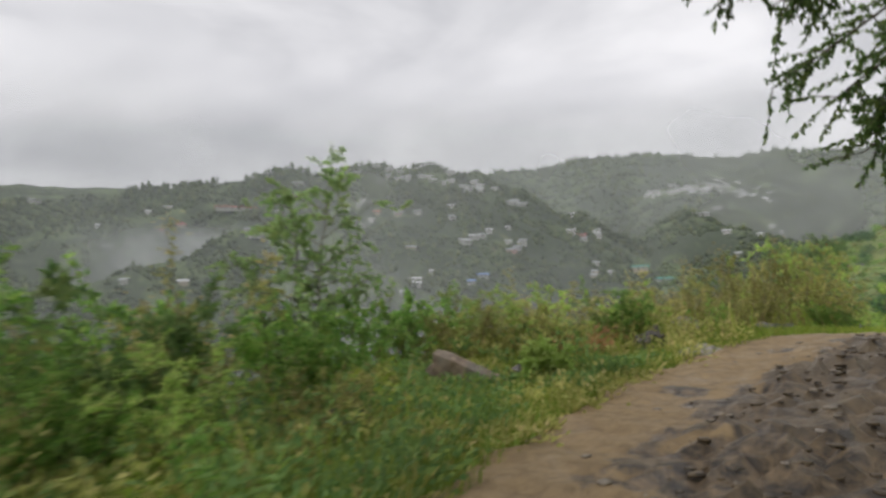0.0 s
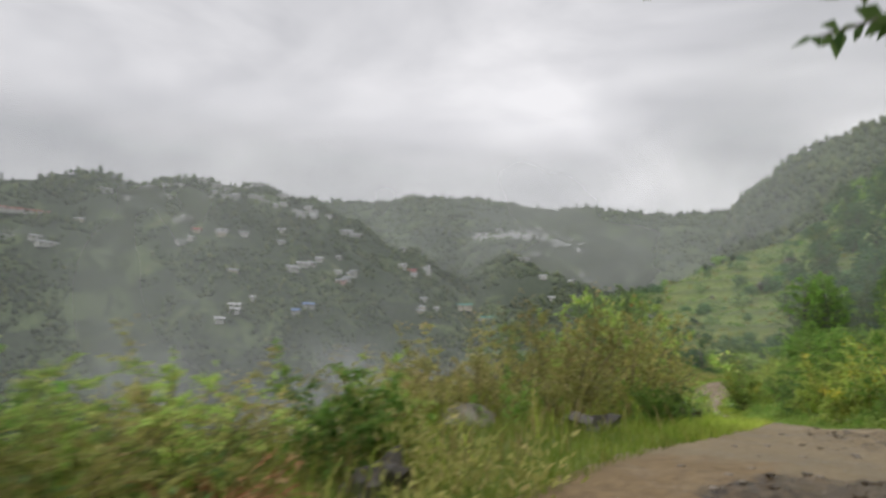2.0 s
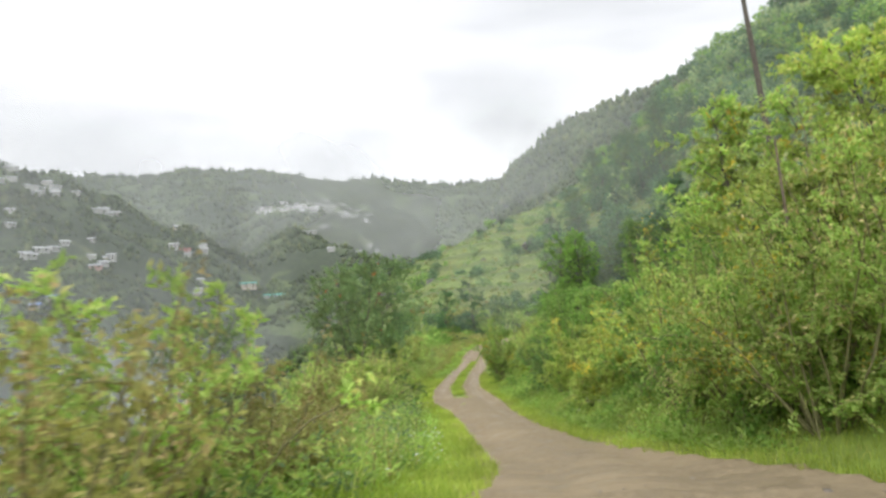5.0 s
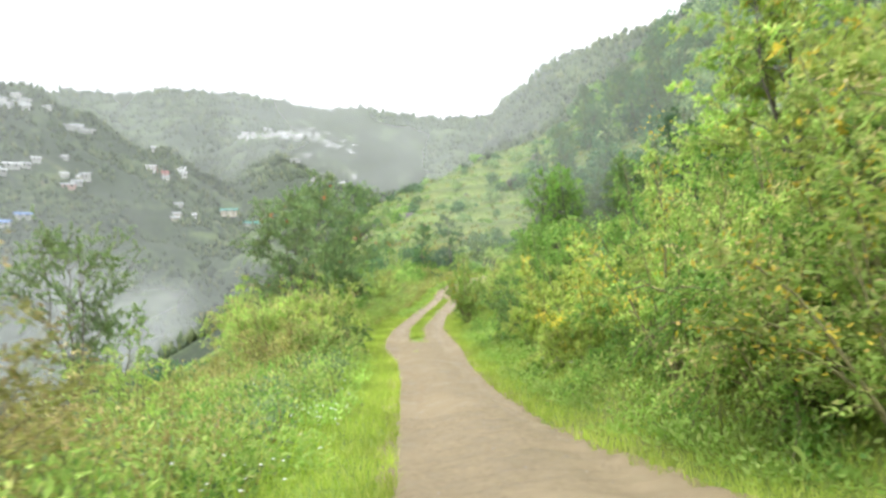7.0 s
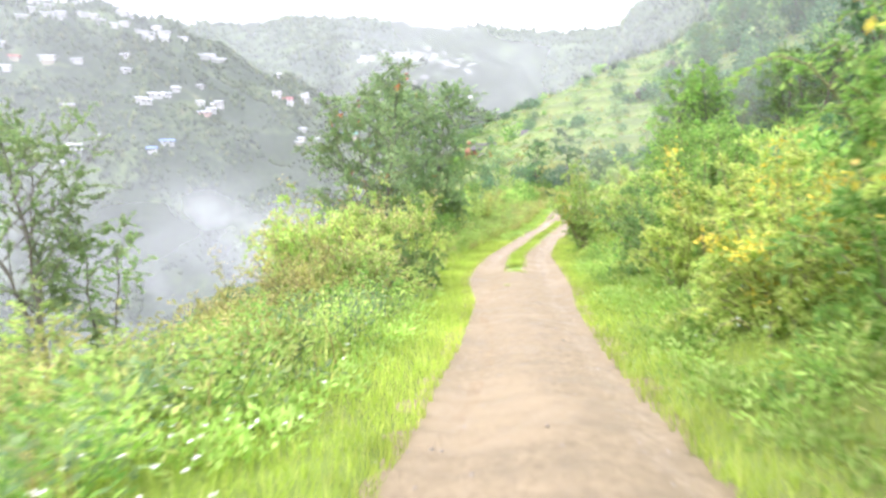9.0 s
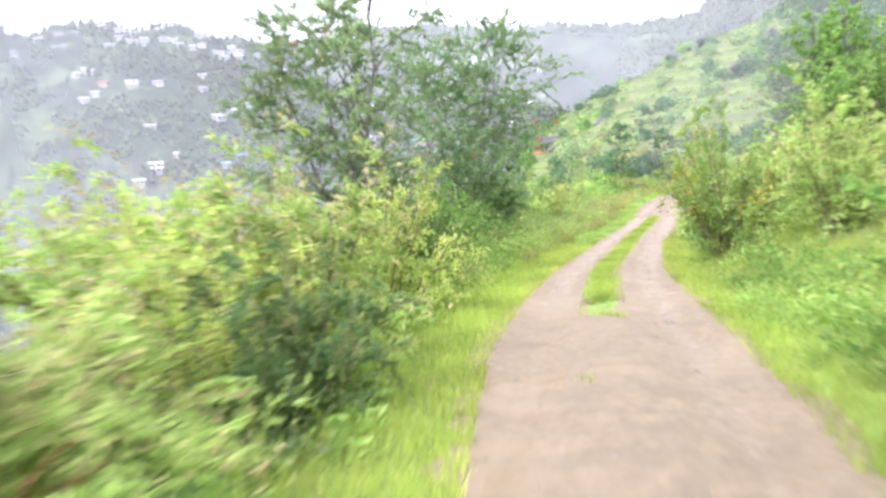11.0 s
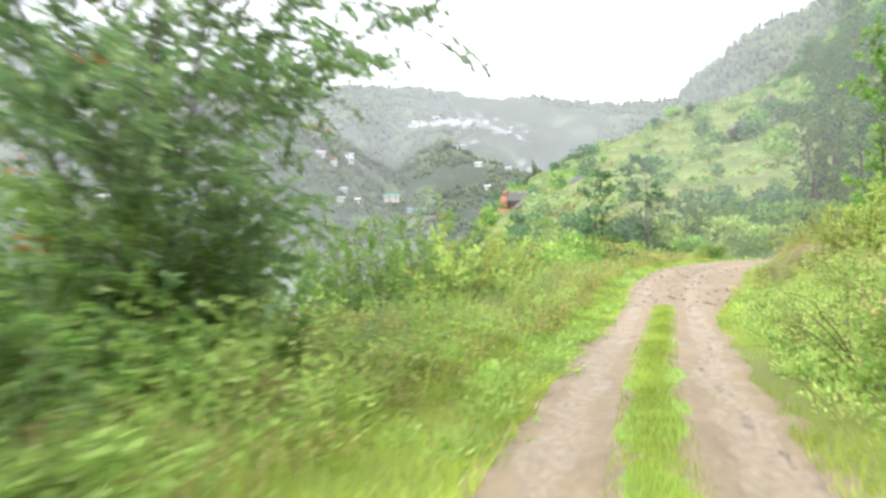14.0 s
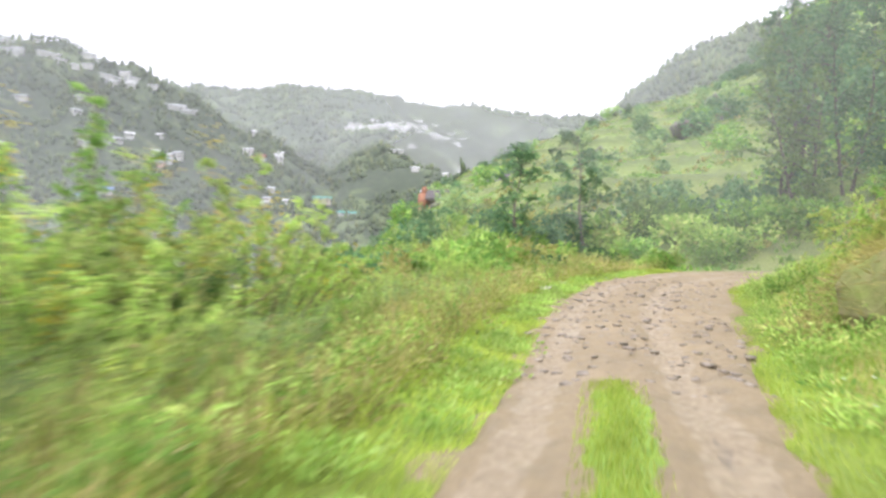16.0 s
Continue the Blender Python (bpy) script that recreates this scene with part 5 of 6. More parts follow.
stones("broken_stones", 1000, (73.8, 88), (-1.9, 2.0), 0.08, 401, "broken stones set in the wet track")
stones("gravel", 700, (14, 30), (-1.6, 5.0), 0.045, 402, "small stones in the churned mud")
stones("gravel", 900, (28, 71), (-1.3, 1.25), 0.02, 403, "fine gravel on the earth track")
CLOD = grained("mud_clod", (0.035, 0.025, 0.014), (0.15, 0.108, 0.06), 18, 0.5, 0.8, 0.02)
stones("mud_clods", 1800, (13.5, 23.5), (-0.9, 4.5), 0.05, 404, "dark wet clods of churned mud", CLOD)
stones("mud_clods", 110, (25.2, 28.2), (-1.1, 0.7), 0.04, 405, "dark wet clods of churned mud", CLOD)

# ---- hills: forest, bushes, rocks, houses, mist ----
hrng = np.random.RandomState(17)


def far_woods(name, n, r_range, b_range, size, seed, label, spiky=0.3, keep=None):
    """Crowns of far trees, eight faces each, as one mesh."""
    rng = np.random.RandomState(seed)
    r = np.sqrt(rng.uniform(r_range[0] ** 2, r_range[1] ** 2, n))
    b = np.radians(rng.uniform(*b_range, n))
    x, y = MID[0] + r * np.sin(b), MID[1] + r * np.cos(b)
    if keep is not None:
        ok = keep(x, y, r, np.degrees(b))
        x, y, r = x[ok], y[ok], r[ok]
    z = land(x, y)
    n = len(x)
    w = size * rng.uniform(0.5, 1.15, n) * (0.7 + r / 700)
    h = w * np.where(rng.uniform(0, 1, n) < spiky, rng.uniform(1.5, 2.3, n), rng.uniform(0.7, 1.2, n))
    a = rng.uniform(0, 6.283, n)
    ring = np.stack([np.stack([np.cos(a + k * 1.5708) * w * rng.uniform(0.35, 0.65, n), np.sin(a + k * 1.5708) * w * rng.uniform(0.35, 0.65, n), h * rng.uniform(0.2, 0.5, n)], 1) for k in range(4)], 1)
    top = np.stack([rng.normal(0, 0.12, n) * w, rng.normal(0, 0.12, n) * w, h], 1)
    foot = np.stack([0 * w, 0 * w, -0.3 * h], 1)
    v = np.concatenate([foot[:, None], ring, top[:, None]], 1) + np.stack([x, y, z], 1)[:, None]
    f = np.array([(0, 2, 1), (0, 3, 2), (0, 4, 3), (0, 1, 4), (5, 1, 2), (5, 2, 3), (5, 3, 4), (5, 4, 1)])
    faces = (np.arange(n)[:, None, None] * 6 + f).reshape(-1, 3)
    return tagged(mesh_object(name, v.reshape(-1, 3), faces, [LEAF_FAR]), label, "forest", kind="stuff")


def patchy(x, y, r, b):
    return waves(x, y, 90, 71) + 0.9 * waves(x, y, 24, 72) > -0.12


far_woods("mountain_forest", 52000, (120, 520), (-62, 45), 2.1, 301, "dark mixed woods on the valley's far side", 0.12, patchy)
far_woods("ridge_forest", 30000, (480, 1120), (-15, 75), 2.4, 302, "hazy woods on the far ridges", 0.2, patchy)
far_woods("crest_forest", 3600, (370, 430), (-60, 12), 1.5, 303, "tall trees along the mountain crest", 0.45)
far_woods("right_forest", 12000, (150, 680), (40, 110), 2.8, 304, "dark woods on the steep right-hand mountain", 0.4)

# bushes on the near hillside: the nearer ones single, the rest joined
spots = []
for _ in range(900):
    r, b = math.sqrt(hrng.uniform(44 ** 2, 140 ** 2)), hrng.uniform(24, 84)
    x, y = MID[0] + r * math.sin(radians(b)), MID[1] + r * math.cos(radians(b))
    _, off = beside(LINE, x, y)
    if abs(off[0]) < 5 or hrng.rand() > 0.23 + 0.76 * float(step(46, 58, b)) + 0.5 * (r < 66):
        continue
    size = hrng.uniform(0.35, 1.05) * (1 + 0.9 * float(step(48, 60, b)))
    if r < 66:
        plant(hrng.choice(["far_green", "far_dark", "far_yellow"], p=[0.45, 0.3, 0.25]), x, y, size, size * hrng.uniform(0.8, 1.2))
    else:
        spots.append((x, y, size))


for _ in range(150):
    r, b = hrng.uniform(38, 58), hrng.uniform(20, 52)
    x, y = MID[0] + r * math.sin(radians(b)), MID[1] + r * math.cos(radians(b))
    _, off = beside(LINE, x, y)
    if off[0] < -4.2 and hrng.rand() < 0.75:
        size = hrng.uniform(0.4, 0.95)
        plant(hrng.choice(["far_green", "far_yellow", "far_dark", "yellow"], p=[0.35, 0.3, 0.15, 0.2]), x, y, size, size * hrng.uniform(0.8, 1.2))


def hill_scrub(mat, chosen, seed):
    rng = np.random.RandomState(seed)
    pieces = []
    z = land(np.array([p[0] for p in chosen]), np.array([p[1] for p in chosen]))
    for (x, y, size), ground_z in zip(chosen, z):
        n = 260
        tall = rng.uniform(0.9, 1.9)
        lobes = rng.normal(0, 1, (6, 3)) * np.array([0.6, 0.6, 0.3]) * size + np.array([0, 0, 0.7 * tall * size])
        d = unit(rng.normal(0, 1, (n, 3)))
        p = lobes[rng.randint(0, 6, n)] + d * size * rng.uniform(0.5, 0.9, (n, 1)) * np.array([1, 1, tall * 0.8])
        p[:, 2] = np.maximum(p[:, 2], 0)
        pieces.append(leaf_faces(rng, p + np.array([x, y, ground_z]), d + rng.normal(0, 0.5, d.shape), 0.5 * size, 0.3 * size))
    return tagged(mesh_object("hillside_scrub", *joined(pieces), [mat]), "scattered scrub and small trees on the grassy hillside", "scrub", kind="stuff")


hill_scrub(LEAF_SHADE, spots[0::2], 61)
hill_scrub(LEAF_GREEN, spots[1::4], 62)
hill_scrub(LEAF_SOFT, spots[3::4], 63)


def hill_tufts(n, mat, seed, tall, label):
    """Grass tussocks and low weeds over the terraced slope, as one mesh."""
    rng = np.random.RandomState(seed)
    r, b = np.sqrt(rng.uniform(46 ** 2, 135 ** 2, n)), np.radians(rng.uniform(24, 66, n))
    x, y = MID[0] + r * np.sin(b), MID[1] + r * np.cos(b)
    thick = waves(x, y, 14, 95) + 0.7 * waves(x, y, 5, 96)
    ok = thick > rng.uniform(-0.9, 0.5, n)
    x, y, r = x[ok], y[ok], r[ok]
    x, y, r = (np.repeat(a, 7) + (rng.normal(0, 0.22, 7 * len(a)) if k < 2 else 0) for k, a in enumerate((x, y, r)))
    m = len(x)
    p = np.stack([x, y, land(x, y) - 0.05], 1)
    w = np.stack([rng.normal(0, 0.5, m), rng.normal(0, 0.5, m), rng.uniform(0.3, 1.0, m)], 1)
    return tagged(mesh_object("hill_tussocks", *leaf_faces(rng, p, w, tall, tall * 0.5), [mat]), label, "grass", kind="stuff")


hill_tufts(3600, LEAF_GREEN, 65, 0.3, "rough grass tussocks on the terraced hillside")
hill_tufts(1800, LEAF_GREEN, 66, 0.4, "low green weeds on the terraced hillside")
hill_tufts(900, LEAF_OLIVE, 67, 0.5, "dry low scrub on the terraced hillside")


def boulder(name, seed, size, flat=0.7, mat=None, rough=0.22):
    bm = bmesh.new()
    bmesh.ops.create_icosphere(bm, subdivisions=3, radius=1.0)
    for v in bm.verts:
        p = v.co * 1.4 + Vector((seed * 3.1, 0, 0))
        v.co *= 1 + rough * noise.noise(p) + rough * 0.6 * noise.noise(p * 2.7)
        v.co = Vector((v.co.x * size[0], v.co.y * size[1], max(v.co.z, -0.5) * size[2] * flat))
    me = bpy.data.meshes.new(name)
    bm.to_mesh(me)
    bm.free()
    me.materials.append(mat or ROCK)
    return new(name, me)


PALE_ROCK = grained("pale_rock", (0.30, 0.27, 0.23), (0.50, 0.47, 0.42), 6, 0.6, 0.8, 0.02, c=(0.22, 0.20, 0.16), big=2.0)
DARK_ROCK = grained("dark_wet_rock", (0.035, 0.03, 0.028), (0.10, 0.09, 0.08), 6, 0.4, 0.9, 0.03)
stand(boulder("flat_stone", 1, (0.42, 0.26, 0.22), mat=PALE_ROCK), 3.35, 7.75, "pale flat stone at the track's edge", "rock", 25)
stand(boulder("boulder", 2, (0.44, 0.34, 0.42), mat=PALE_ROCK), 4.4, 10.9, "grey rounded boulder half hidden by shrubs", "rock", 60)
stand(boulder("dark_rock", 3, (0.6, 0.3, 0.4), mat=DARK_ROCK, rough=0.5), 6.2, 11.1, "dark wet rock under the shrubs", "rock", 20)
stand(boulder("dark_rock", 4, (0.3, 0.25, 0.45), mat=DARK_ROCK, rough=0.5), 3.0, 8.6, "dark wet rock under a green bush", "rock")
stand(boulder("dark_rock", 5, (0.35, 0.22, 0.3), mat=DARK_ROCK, rough=0.5), -0.95, 5.75, "dark rock among grass and weeds", "rock", 30)
stand(boulder("dark_rock", 6, (0.3, 0.25, 0.4), mat=DARK_ROCK, rough=0.5), 8.8, 12.6, "dark rock beside the grass verge", "rock", 30)
stand(boulder("dark_rock", 7, (0.3, 0.25, 0.35), mat=DARK_ROCK, rough=0.5), 1.05, 6.95, "dark rock under the end of the beam", "rock", 30)
for k, (x, y, w) in enumerate([(87, 88.5, 2.0), (89, 90.5, 1.5), (92, 88, 1.6), (60.5, 97, 1.0), (80, 95, 0.8), (100, 96, 1.6)]):
    stand(boulder("rock_outcrop", 10 + k, (w, w * 0.7, w * 1.2), mat=ROCK, rough=0.9), x, y, "grey rock outcrop on the grassy hillside", "rock", k * 40, 1.0, 0.5, "outcrops")

WOOD = grained("weathered_wood", (0.13, 0.09, 0.065), (0.30, 0.23, 0.17), 12, 0.7, 0.6, 0.01, c=(0.17, 0.15, 0.12), big=2.5)


def beam(length, wide, thick, seed):
    """A split, weathered beam with chipped ends."""
    rng = np.random.RandomState(seed)
    n, m = 14, 10
    u = np.linspace(0, 1, n)
    t = np.linspace(0, 2 * np.pi, m, endpoint=False)
    sq = np.maximum(np.abs(np.cos(t)), np.abs(np.sin(t)))
    v = []
    for k in u:
        wob = 1 + 0.05 * rng.normal(size=m)
        tight = 0.86 if k in (0, 1) else 1.0
        v.append(np.stack([np.full(m, k * length) + rng.normal(0, 0.02, m), np.cos(t) / sq * wide / 2 * wob * tight, np.sin(t) / sq * thick / 2 * wob * tight], 1))
    v = np.concatenate(v)
    idx = np.arange(n * m).reshape(n, m)
    nx = np.roll(idx, -1, 1)
    f = np.stack([idx[:-1], nx[:-1], nx[1:], idx[1:]], -1).reshape(-1, 4)
    v = np.concatenate([v, [[0, 0, 0], [length, 0, 0]]])
    end = np.concatenate([np.stack([np.full(m, n * m), nx[0], idx[0], idx[0]], 1), np.stack([np.full(m, n * m + 1), idx[-1], nx[-1], nx[-1]], 1)])
    me = bpy.data.meshes.new("timber_beam")
    me.from_pydata([tuple(p) for p in v], [], [tuple(q) for q in f] + [tuple(q[:3]) for q in end])
    me.materials.append(WOOD)
    return new("timber_beam", me)


log = beam(0.95, 0.34, 0.34, 5)
log.matrix_basis = look((0.72, 6.72, 0.31), (-0.12, 6.92, 0.68)) @ pose(0, 0, 0, 0, 90, 0) @ pose(0, 0, 0, 90, 0, 0)
tagged(log, "weathered brown timber beam lying in the grass", "beam")
slab = beam(0.95, 0.5, 0.09, 6)
slab.matrix_basis = pose(0.3, 7.0, 0.42, 0, 8, 35)
tagged(slab, "broken dark plank propped under the beam", "plank")

# the steep earth mound on the inside of the bend, capped with dry grass
CLAY = grained("brown_earth", (0.12, 0.11, 0.045), (0.24, 0.21, 0.10), 6, 0.85, 0.9, 0.05, c=(0.20, 0.24, 0.06), big=1.2)
stand(boulder("earth_mound", 41, (1.3, 1.1, 1.15), flat=1.0, mat=CLAY, rough=0.25), 43.0, 46.3, "steep brown earth mound capped with dry grass", "mound", 40, 1.0, 0.2)
m_rng = np.random.RandomState(44)
m_xy = m_rng.normal(0, 0.65, (2600, 2))
m_top = np.stack([43.0 + m_xy[:, 0], 46.3 + m_xy[:, 1], np.maximum(float(land(43.0, 46.3)) + 0.92 - 0.55 * (m_xy ** 2).sum(1), land(43.0 + m_xy[:, 0], 46.3 + m_xy[:, 1]))], 1)
m_way = np.stack([m_xy[:, 0], m_xy[:, 1], m_rng.uniform(-0.3, 0.7, 2600)], 1)
tagged(mesh_object("dry_grass", *leaf_faces(m_rng, m_top, m_way + m_rng.normal(0, 0.3, (2600, 3)), 0.3, 0.016), [leafy("golden_grass", (0.33, 0.31, 0.11), (0.50, 0.44, 0.18), (0.40, 0.42, 0.12), 0.7, 0.3)]), "dry straw-coloured grass hanging over the mound", "grass", kind="stuff")

# the bare dead stem in the tall shrub, and flat stones by the bend
dead = new("dead_stem")
child("stalk", *tubes(np.array([[(0, 0, -0.2), (0.03, 0.02, 1.2), (-0.03, 0.05, 2.3), (-0.1, 0.06, 3.7)]]), np.array([[0.035, 0.032, 0.028, 0.012]]), 7), WOOD, dead, smooth=True)
stand(dead, 16.4, 12.3, "bare reddish-brown dead stem inside a tall shrub", "stem")
for k, (x, y, w) in enumerate([(43.2, 55.3, 0.42), (44.4, 56.3, 0.3), (47.0, 57.2, 0.25)]):
    stand(boulder("flat_stone", 50 + k, (w, w * 0.7, w * 0.5), mat=PALE_ROCK), x, y, "pale flat stone at the track's edge", "rock", k * 50, 1.0, 0.02, "edge stones")

# ---- houses ----
WALLS = [grained("wall_white", (0.58, 0.57, 0.55), (0.78, 0.77, 0.75), 1.5, 0.8, 0.1, 0.02), grained("wall_cream", (0.55, 0.48, 0.38), (0.70, 0.63, 0.52), 1.5, 0.8, 0.1, 0.02), grained("wall_pink", (0.55, 0.36, 0.32), (0.66, 0.45, 0.40), 1.5, 0.8, 0.1, 0.02)]
ROOFS = {k: grained("roof_" + k, tuple(c * 0.85 for c in v), v, 2.0, 0.45, 0.2, 0.03) for k, v in dict(teal=(0.10, 0.48, 0.40), red=(0.60, 0.10, 0.10), white=(0.74, 0.75, 0.76), grey=(0.56, 0.58, 0.60), blue=(0.22, 0.36, 0.70)).items()}
GLASS_DARK = grained("dark_window", (0.02, 0.025, 0.03), (0.05, 0.055, 0.06), 3, 0.15, 0.0)


def box_part(name, lo, hi, mat, parent):
    bm = bmesh.new()
    bmesh.ops.create_cube(bm, size=1.0)
    for v in bm.verts:
        v.co = Vector([lo[k] if v.co[k] < 0 else hi[k] for k in range(3)])
    me = bpy.data.meshes.new(name)
    bm.to_mesh(me)
    bm.free()
    me.materials.append(mat)
    ob = new(name, me)
    ob.parent = parent
    return ob


def house(length, depth, storeys, wall, roof, gable=0.5, windows=True):
    """A hill house: walls on a plinth, a gabled sheet roof with eaves, and window openings with sills."""
    h = 1.35 * storeys
    root = new("house")
    box_part("wall", (-length / 2, -depth / 2, -1.2), (length / 2, depth / 2, h), WALLS[wall], root)
    e, t = 0.6, 0.14
    v = [(sx * (length / 2 + e), y, z + up) for up in (0, t) for sx in (-1, 1) for y, z in ((-depth / 2 - e, h - 0.25), (0, h + gable), (depth / 2 + e, h - 0.25))]
    f = [(0, 1, 4, 3), (1, 2, 5, 4), (6, 9, 10, 7), (7, 10, 11, 8), (0, 3, 9, 6), (2, 8, 11, 5), (0, 6, 7, 1), (1, 7, 8, 2), (3, 4, 10, 9), (4, 5, 11, 10)]
    me = bpy.data.meshes.new("roof")
    me.from_pydata(v, [], f)
    me.materials.append(ROOFS[roof])
    rf = new("roof", me)
    rf.parent = root
    if windows:
        count = max(2, int(length / 3.4))
        for fl in range(storeys):
            for k in range(count):
                x = (k + 0.5) / count * length - length / 2
                box_part("window", (x - 0.5, -depth / 2 - 0.05, fl * 1.35 + 0.35), (x + 0.5, -depth / 2 + 0.02, fl * 1.35 + 0.95), GLASS_DARK, root)
    return root


ROOF_SAYS = dict(teal="teal green", red="red", white="whitish", grey="grey", blue="blue")
WALL_SAYS = ("white", "cream", "pink")
forms = {}


def settle(x, y, length, depth, storeys, wall, roof, turn=None, windows=True):
    """A house on the slope, its front to the valley."""
    face = math.degrees(math.atan2(x - MID[0], y - MID[1]))
    m = pose(x, y, float(land(x, y)) + 0.4, 0, 0, -face + (hrng.uniform(-30, 30) if turn is None else turn))
    length, depth = (length, depth) if length > 10 else (round(length * 0.66, 1), round(depth * 0.75, 1))
    key = (length, depth, storeys, wall, roof)
    if key in forms:
        ob = copy_thing(forms[key], m)
    else:
        ob = forms[key] = house(length, depth, storeys, wall, roof, windows=windows)
        ob.matrix_basis = m
    return tagged(ob, f"{WALL_SAYS[wall]} hill house with a {ROOF_SAYS[roof]} sheet roof", "house", "hillside houses")


HAMLET = [
    (118.0, 362.3, 15.2, 6.1, 2, 1, 'teal', 0), (133.7, 354.6, 11.2, 5.6, 1, 0, 'teal', 15), (85.1, 381.7, 6.8, 4.1, 2, 0, 'white'),
    (90.8, 379.0, 7.3, 4.4, 1, 2, 'red'), (101.9, 382.2, 6.3, 3.7, 2, 0, 'white', 0), (39.5, 326.6, 8.4, 3.4, 1, 2, 'grey'),
    (48.5, 346.4, 5.5, 3.3, 2, 0, 'grey'), (18.9, 329.9, 8.6, 3.4, 1, 0, 'white', 10), (28.4, 339.9, 4.9, 3.0, 1, 0, 'white'),
    (20.8, 296.0, 7.5, 3.7, 1, 0, 'blue'), (-12.5, 287.6, 7.8, 3.0, 1, 0, 'white', 0), (-4.4, 297.0, 3.2, 3.0, 1, 0, 'white'),
    (97.0, 340.4, 3.2, 3.0, 1, 0, 'white'), (195.3, 359.7, 4.7, 3.0, 1, 0, 'white'),
]
SCATTERED = [
    (248.5, 429.9, 3.7, 3.0, 1, 0, 'white'), (176.4, 350.8, 4.5, 3.0, 1, 0, 'white'), (199.5, 449.4, 10.9, 4.3, 1, 0, 'white'),
    (93.7, 415.4, 3.2, 3.0, 1, 0, 'white'), (7.5, 349.0, 5.1, 3.0, 1, 0, 'grey'), (-12.9, 353.3, 6.3, 3.1, 1, 0, 'grey'),
    (41.1, 356.9, 3.7, 3.0, 1, 0, 'white'), (-121.4, 352.4, 22.4, 4.5, 1, 0, 'red', 0), (-98.1, 322.2, 10.9, 3.2, 1, 0, 'grey'),
    (-24.3, 351.9, 8.6, 4.2, 1, 0, 'white'), (7.8, 366.0, 6.0, 3.0, 1, 0, 'white'), (-17.4, 274.8, 5.3, 3.0, 1, 0, 'white'),
    (-91.4, 383.4, 9.7, 4.8, 1, 0, 'white'), (-45.2, 357.1, 4.1, 3.0, 1, 0, 'white'),
]
UPPER_FARMS = [
    (14.2, 321.2, 7.2, 3.6, 1, 0, 'white'), (24.0, 333.8, 4.8, 3.0, 1, 0, 'grey'), (43.0, 330.3, 5.9, 3.0, 1, 0, 'grey'),
    (214.4, 459.5, 10.6, 5.3, 1, 0, 'white'), (183.6, 378.0, 6.7, 3.4, 1, 0, 'white'), (245.0, 434.8, 5.6, 3.4, 1, 0, 'white'),
    (-239.5, 348.8, 9.0, 4.5, 1, 0, 'grey'), (-190.8, 328.6, 3.7, 3.0, 1, 0, 'white'), (-172.4, 304.8, 4.0, 3.0, 1, 0, 'white'),
    (-12.5, 284.3, 7.8, 3.0, 1, 0, 'white'), (-105.6, 326.9, 6.7, 3.4, 1, 0, 'grey'), (12.6, 321.8, 6.3, 3.7, 1, 0, 'grey'),
    (14.8, 289.9, 4.7, 3.0, 1, 0, 'blue'),
]
for row in HAMLET + SCATTERED + UPPER_FARMS:
    settle(*row)
for _ in range(64):
    u, w = hrng.uniform(0, 1), hrng.uniform(0, 1)
    b, r = 18.5 + 11.5 * u, 582 - 26 * w - 40 * u * w
    settle(MID[0] + r * math.sin(radians(b)), MID[1] + r * math.cos(radians(b)), (8.0, 9.8)[hrng.randint(2)], 4.0, 1, 0, ("white", "grey", "white")[hrng.randint(3)], windows=False)
for _ in range(24):
    b = hrng.uniform(-34, 13)
    r = 262 + 118 * hrng.uniform(0, 1) ** 0.7
    x, y = MID[0] + r * math.sin(radians(b)), MID[1] + r * math.cos(radians(b))
    settle(x, y, (4.2, 5.2, 6.4)[hrng.randint(3)], 3.2, 1, (0, 0, 1)[hrng.randint(3)], ("white", "grey", "white", "grey", "red")[hrng.randint(5)], windows=False)
for _ in range(40):
    b = hrng.uniform(-14, 6)
    r = 386 - hrng.uniform(0, 22)
    settle(MID[0] + r * math.sin(radians(b)), MID[1] + r * math.cos(radians(b)), (6.0, 8.5)[hrng.randint(2)], 3.6, 1, 0, ("white", "grey")[hrng.randint(2)], windows=False)

# a small brick pillar and slab-roofed huts on the slope, and the pole on the bank
TERRA = grained("terracotta", (0.28, 0.12, 0.07), (0.42, 0.20, 0.12), 3, 0.8, 0.4, 0.03)
SLATE = grained("slab_roof", (0.05, 0.045, 0.045), (0.13, 0.115, 0.11), 3, 0.6, 0.7, 0.06)
RUBBLE = grained("rubble_wall", (0.12, 0.10, 0.08), (0.26, 0.22, 0.18), 4, 0.85, 0.8, 0.06)


def tapered_block(name, half, top, z0, z1, mat, parent):
    """A square block, half as wide on each side at its foot and top at its head."""
    v = [(sx * w, sy * w, z) for w, z in ((half, z0), (top, z1)) for sx, sy in ((-1, -1), (1, -1), (1, 1), (-1, 1))]
    return child(name, v, [(0, 3, 2, 1), (4, 5, 6, 7), (0, 1, 5, 4), (1, 2, 6, 5), (2, 3, 7, 6), (3, 0, 4, 7)], mat, parent)


pillar = new("brick_pillar")
tapered_block("plinth", 0.8, 0.76, -0.6, 0.6, TERRA, pillar)
tapered_block("shaft", 0.6, 0.5, 0.6, 2.3, TERRA, pillar)
tapered_block("cap", 0.34, 0.16, 2.3, 3.1, TERRA, pillar)
stand(pillar, 62.6, 105.0, "small terracotta red brick pillar on the slope", "pillar", 20, 1.0, 0.0)


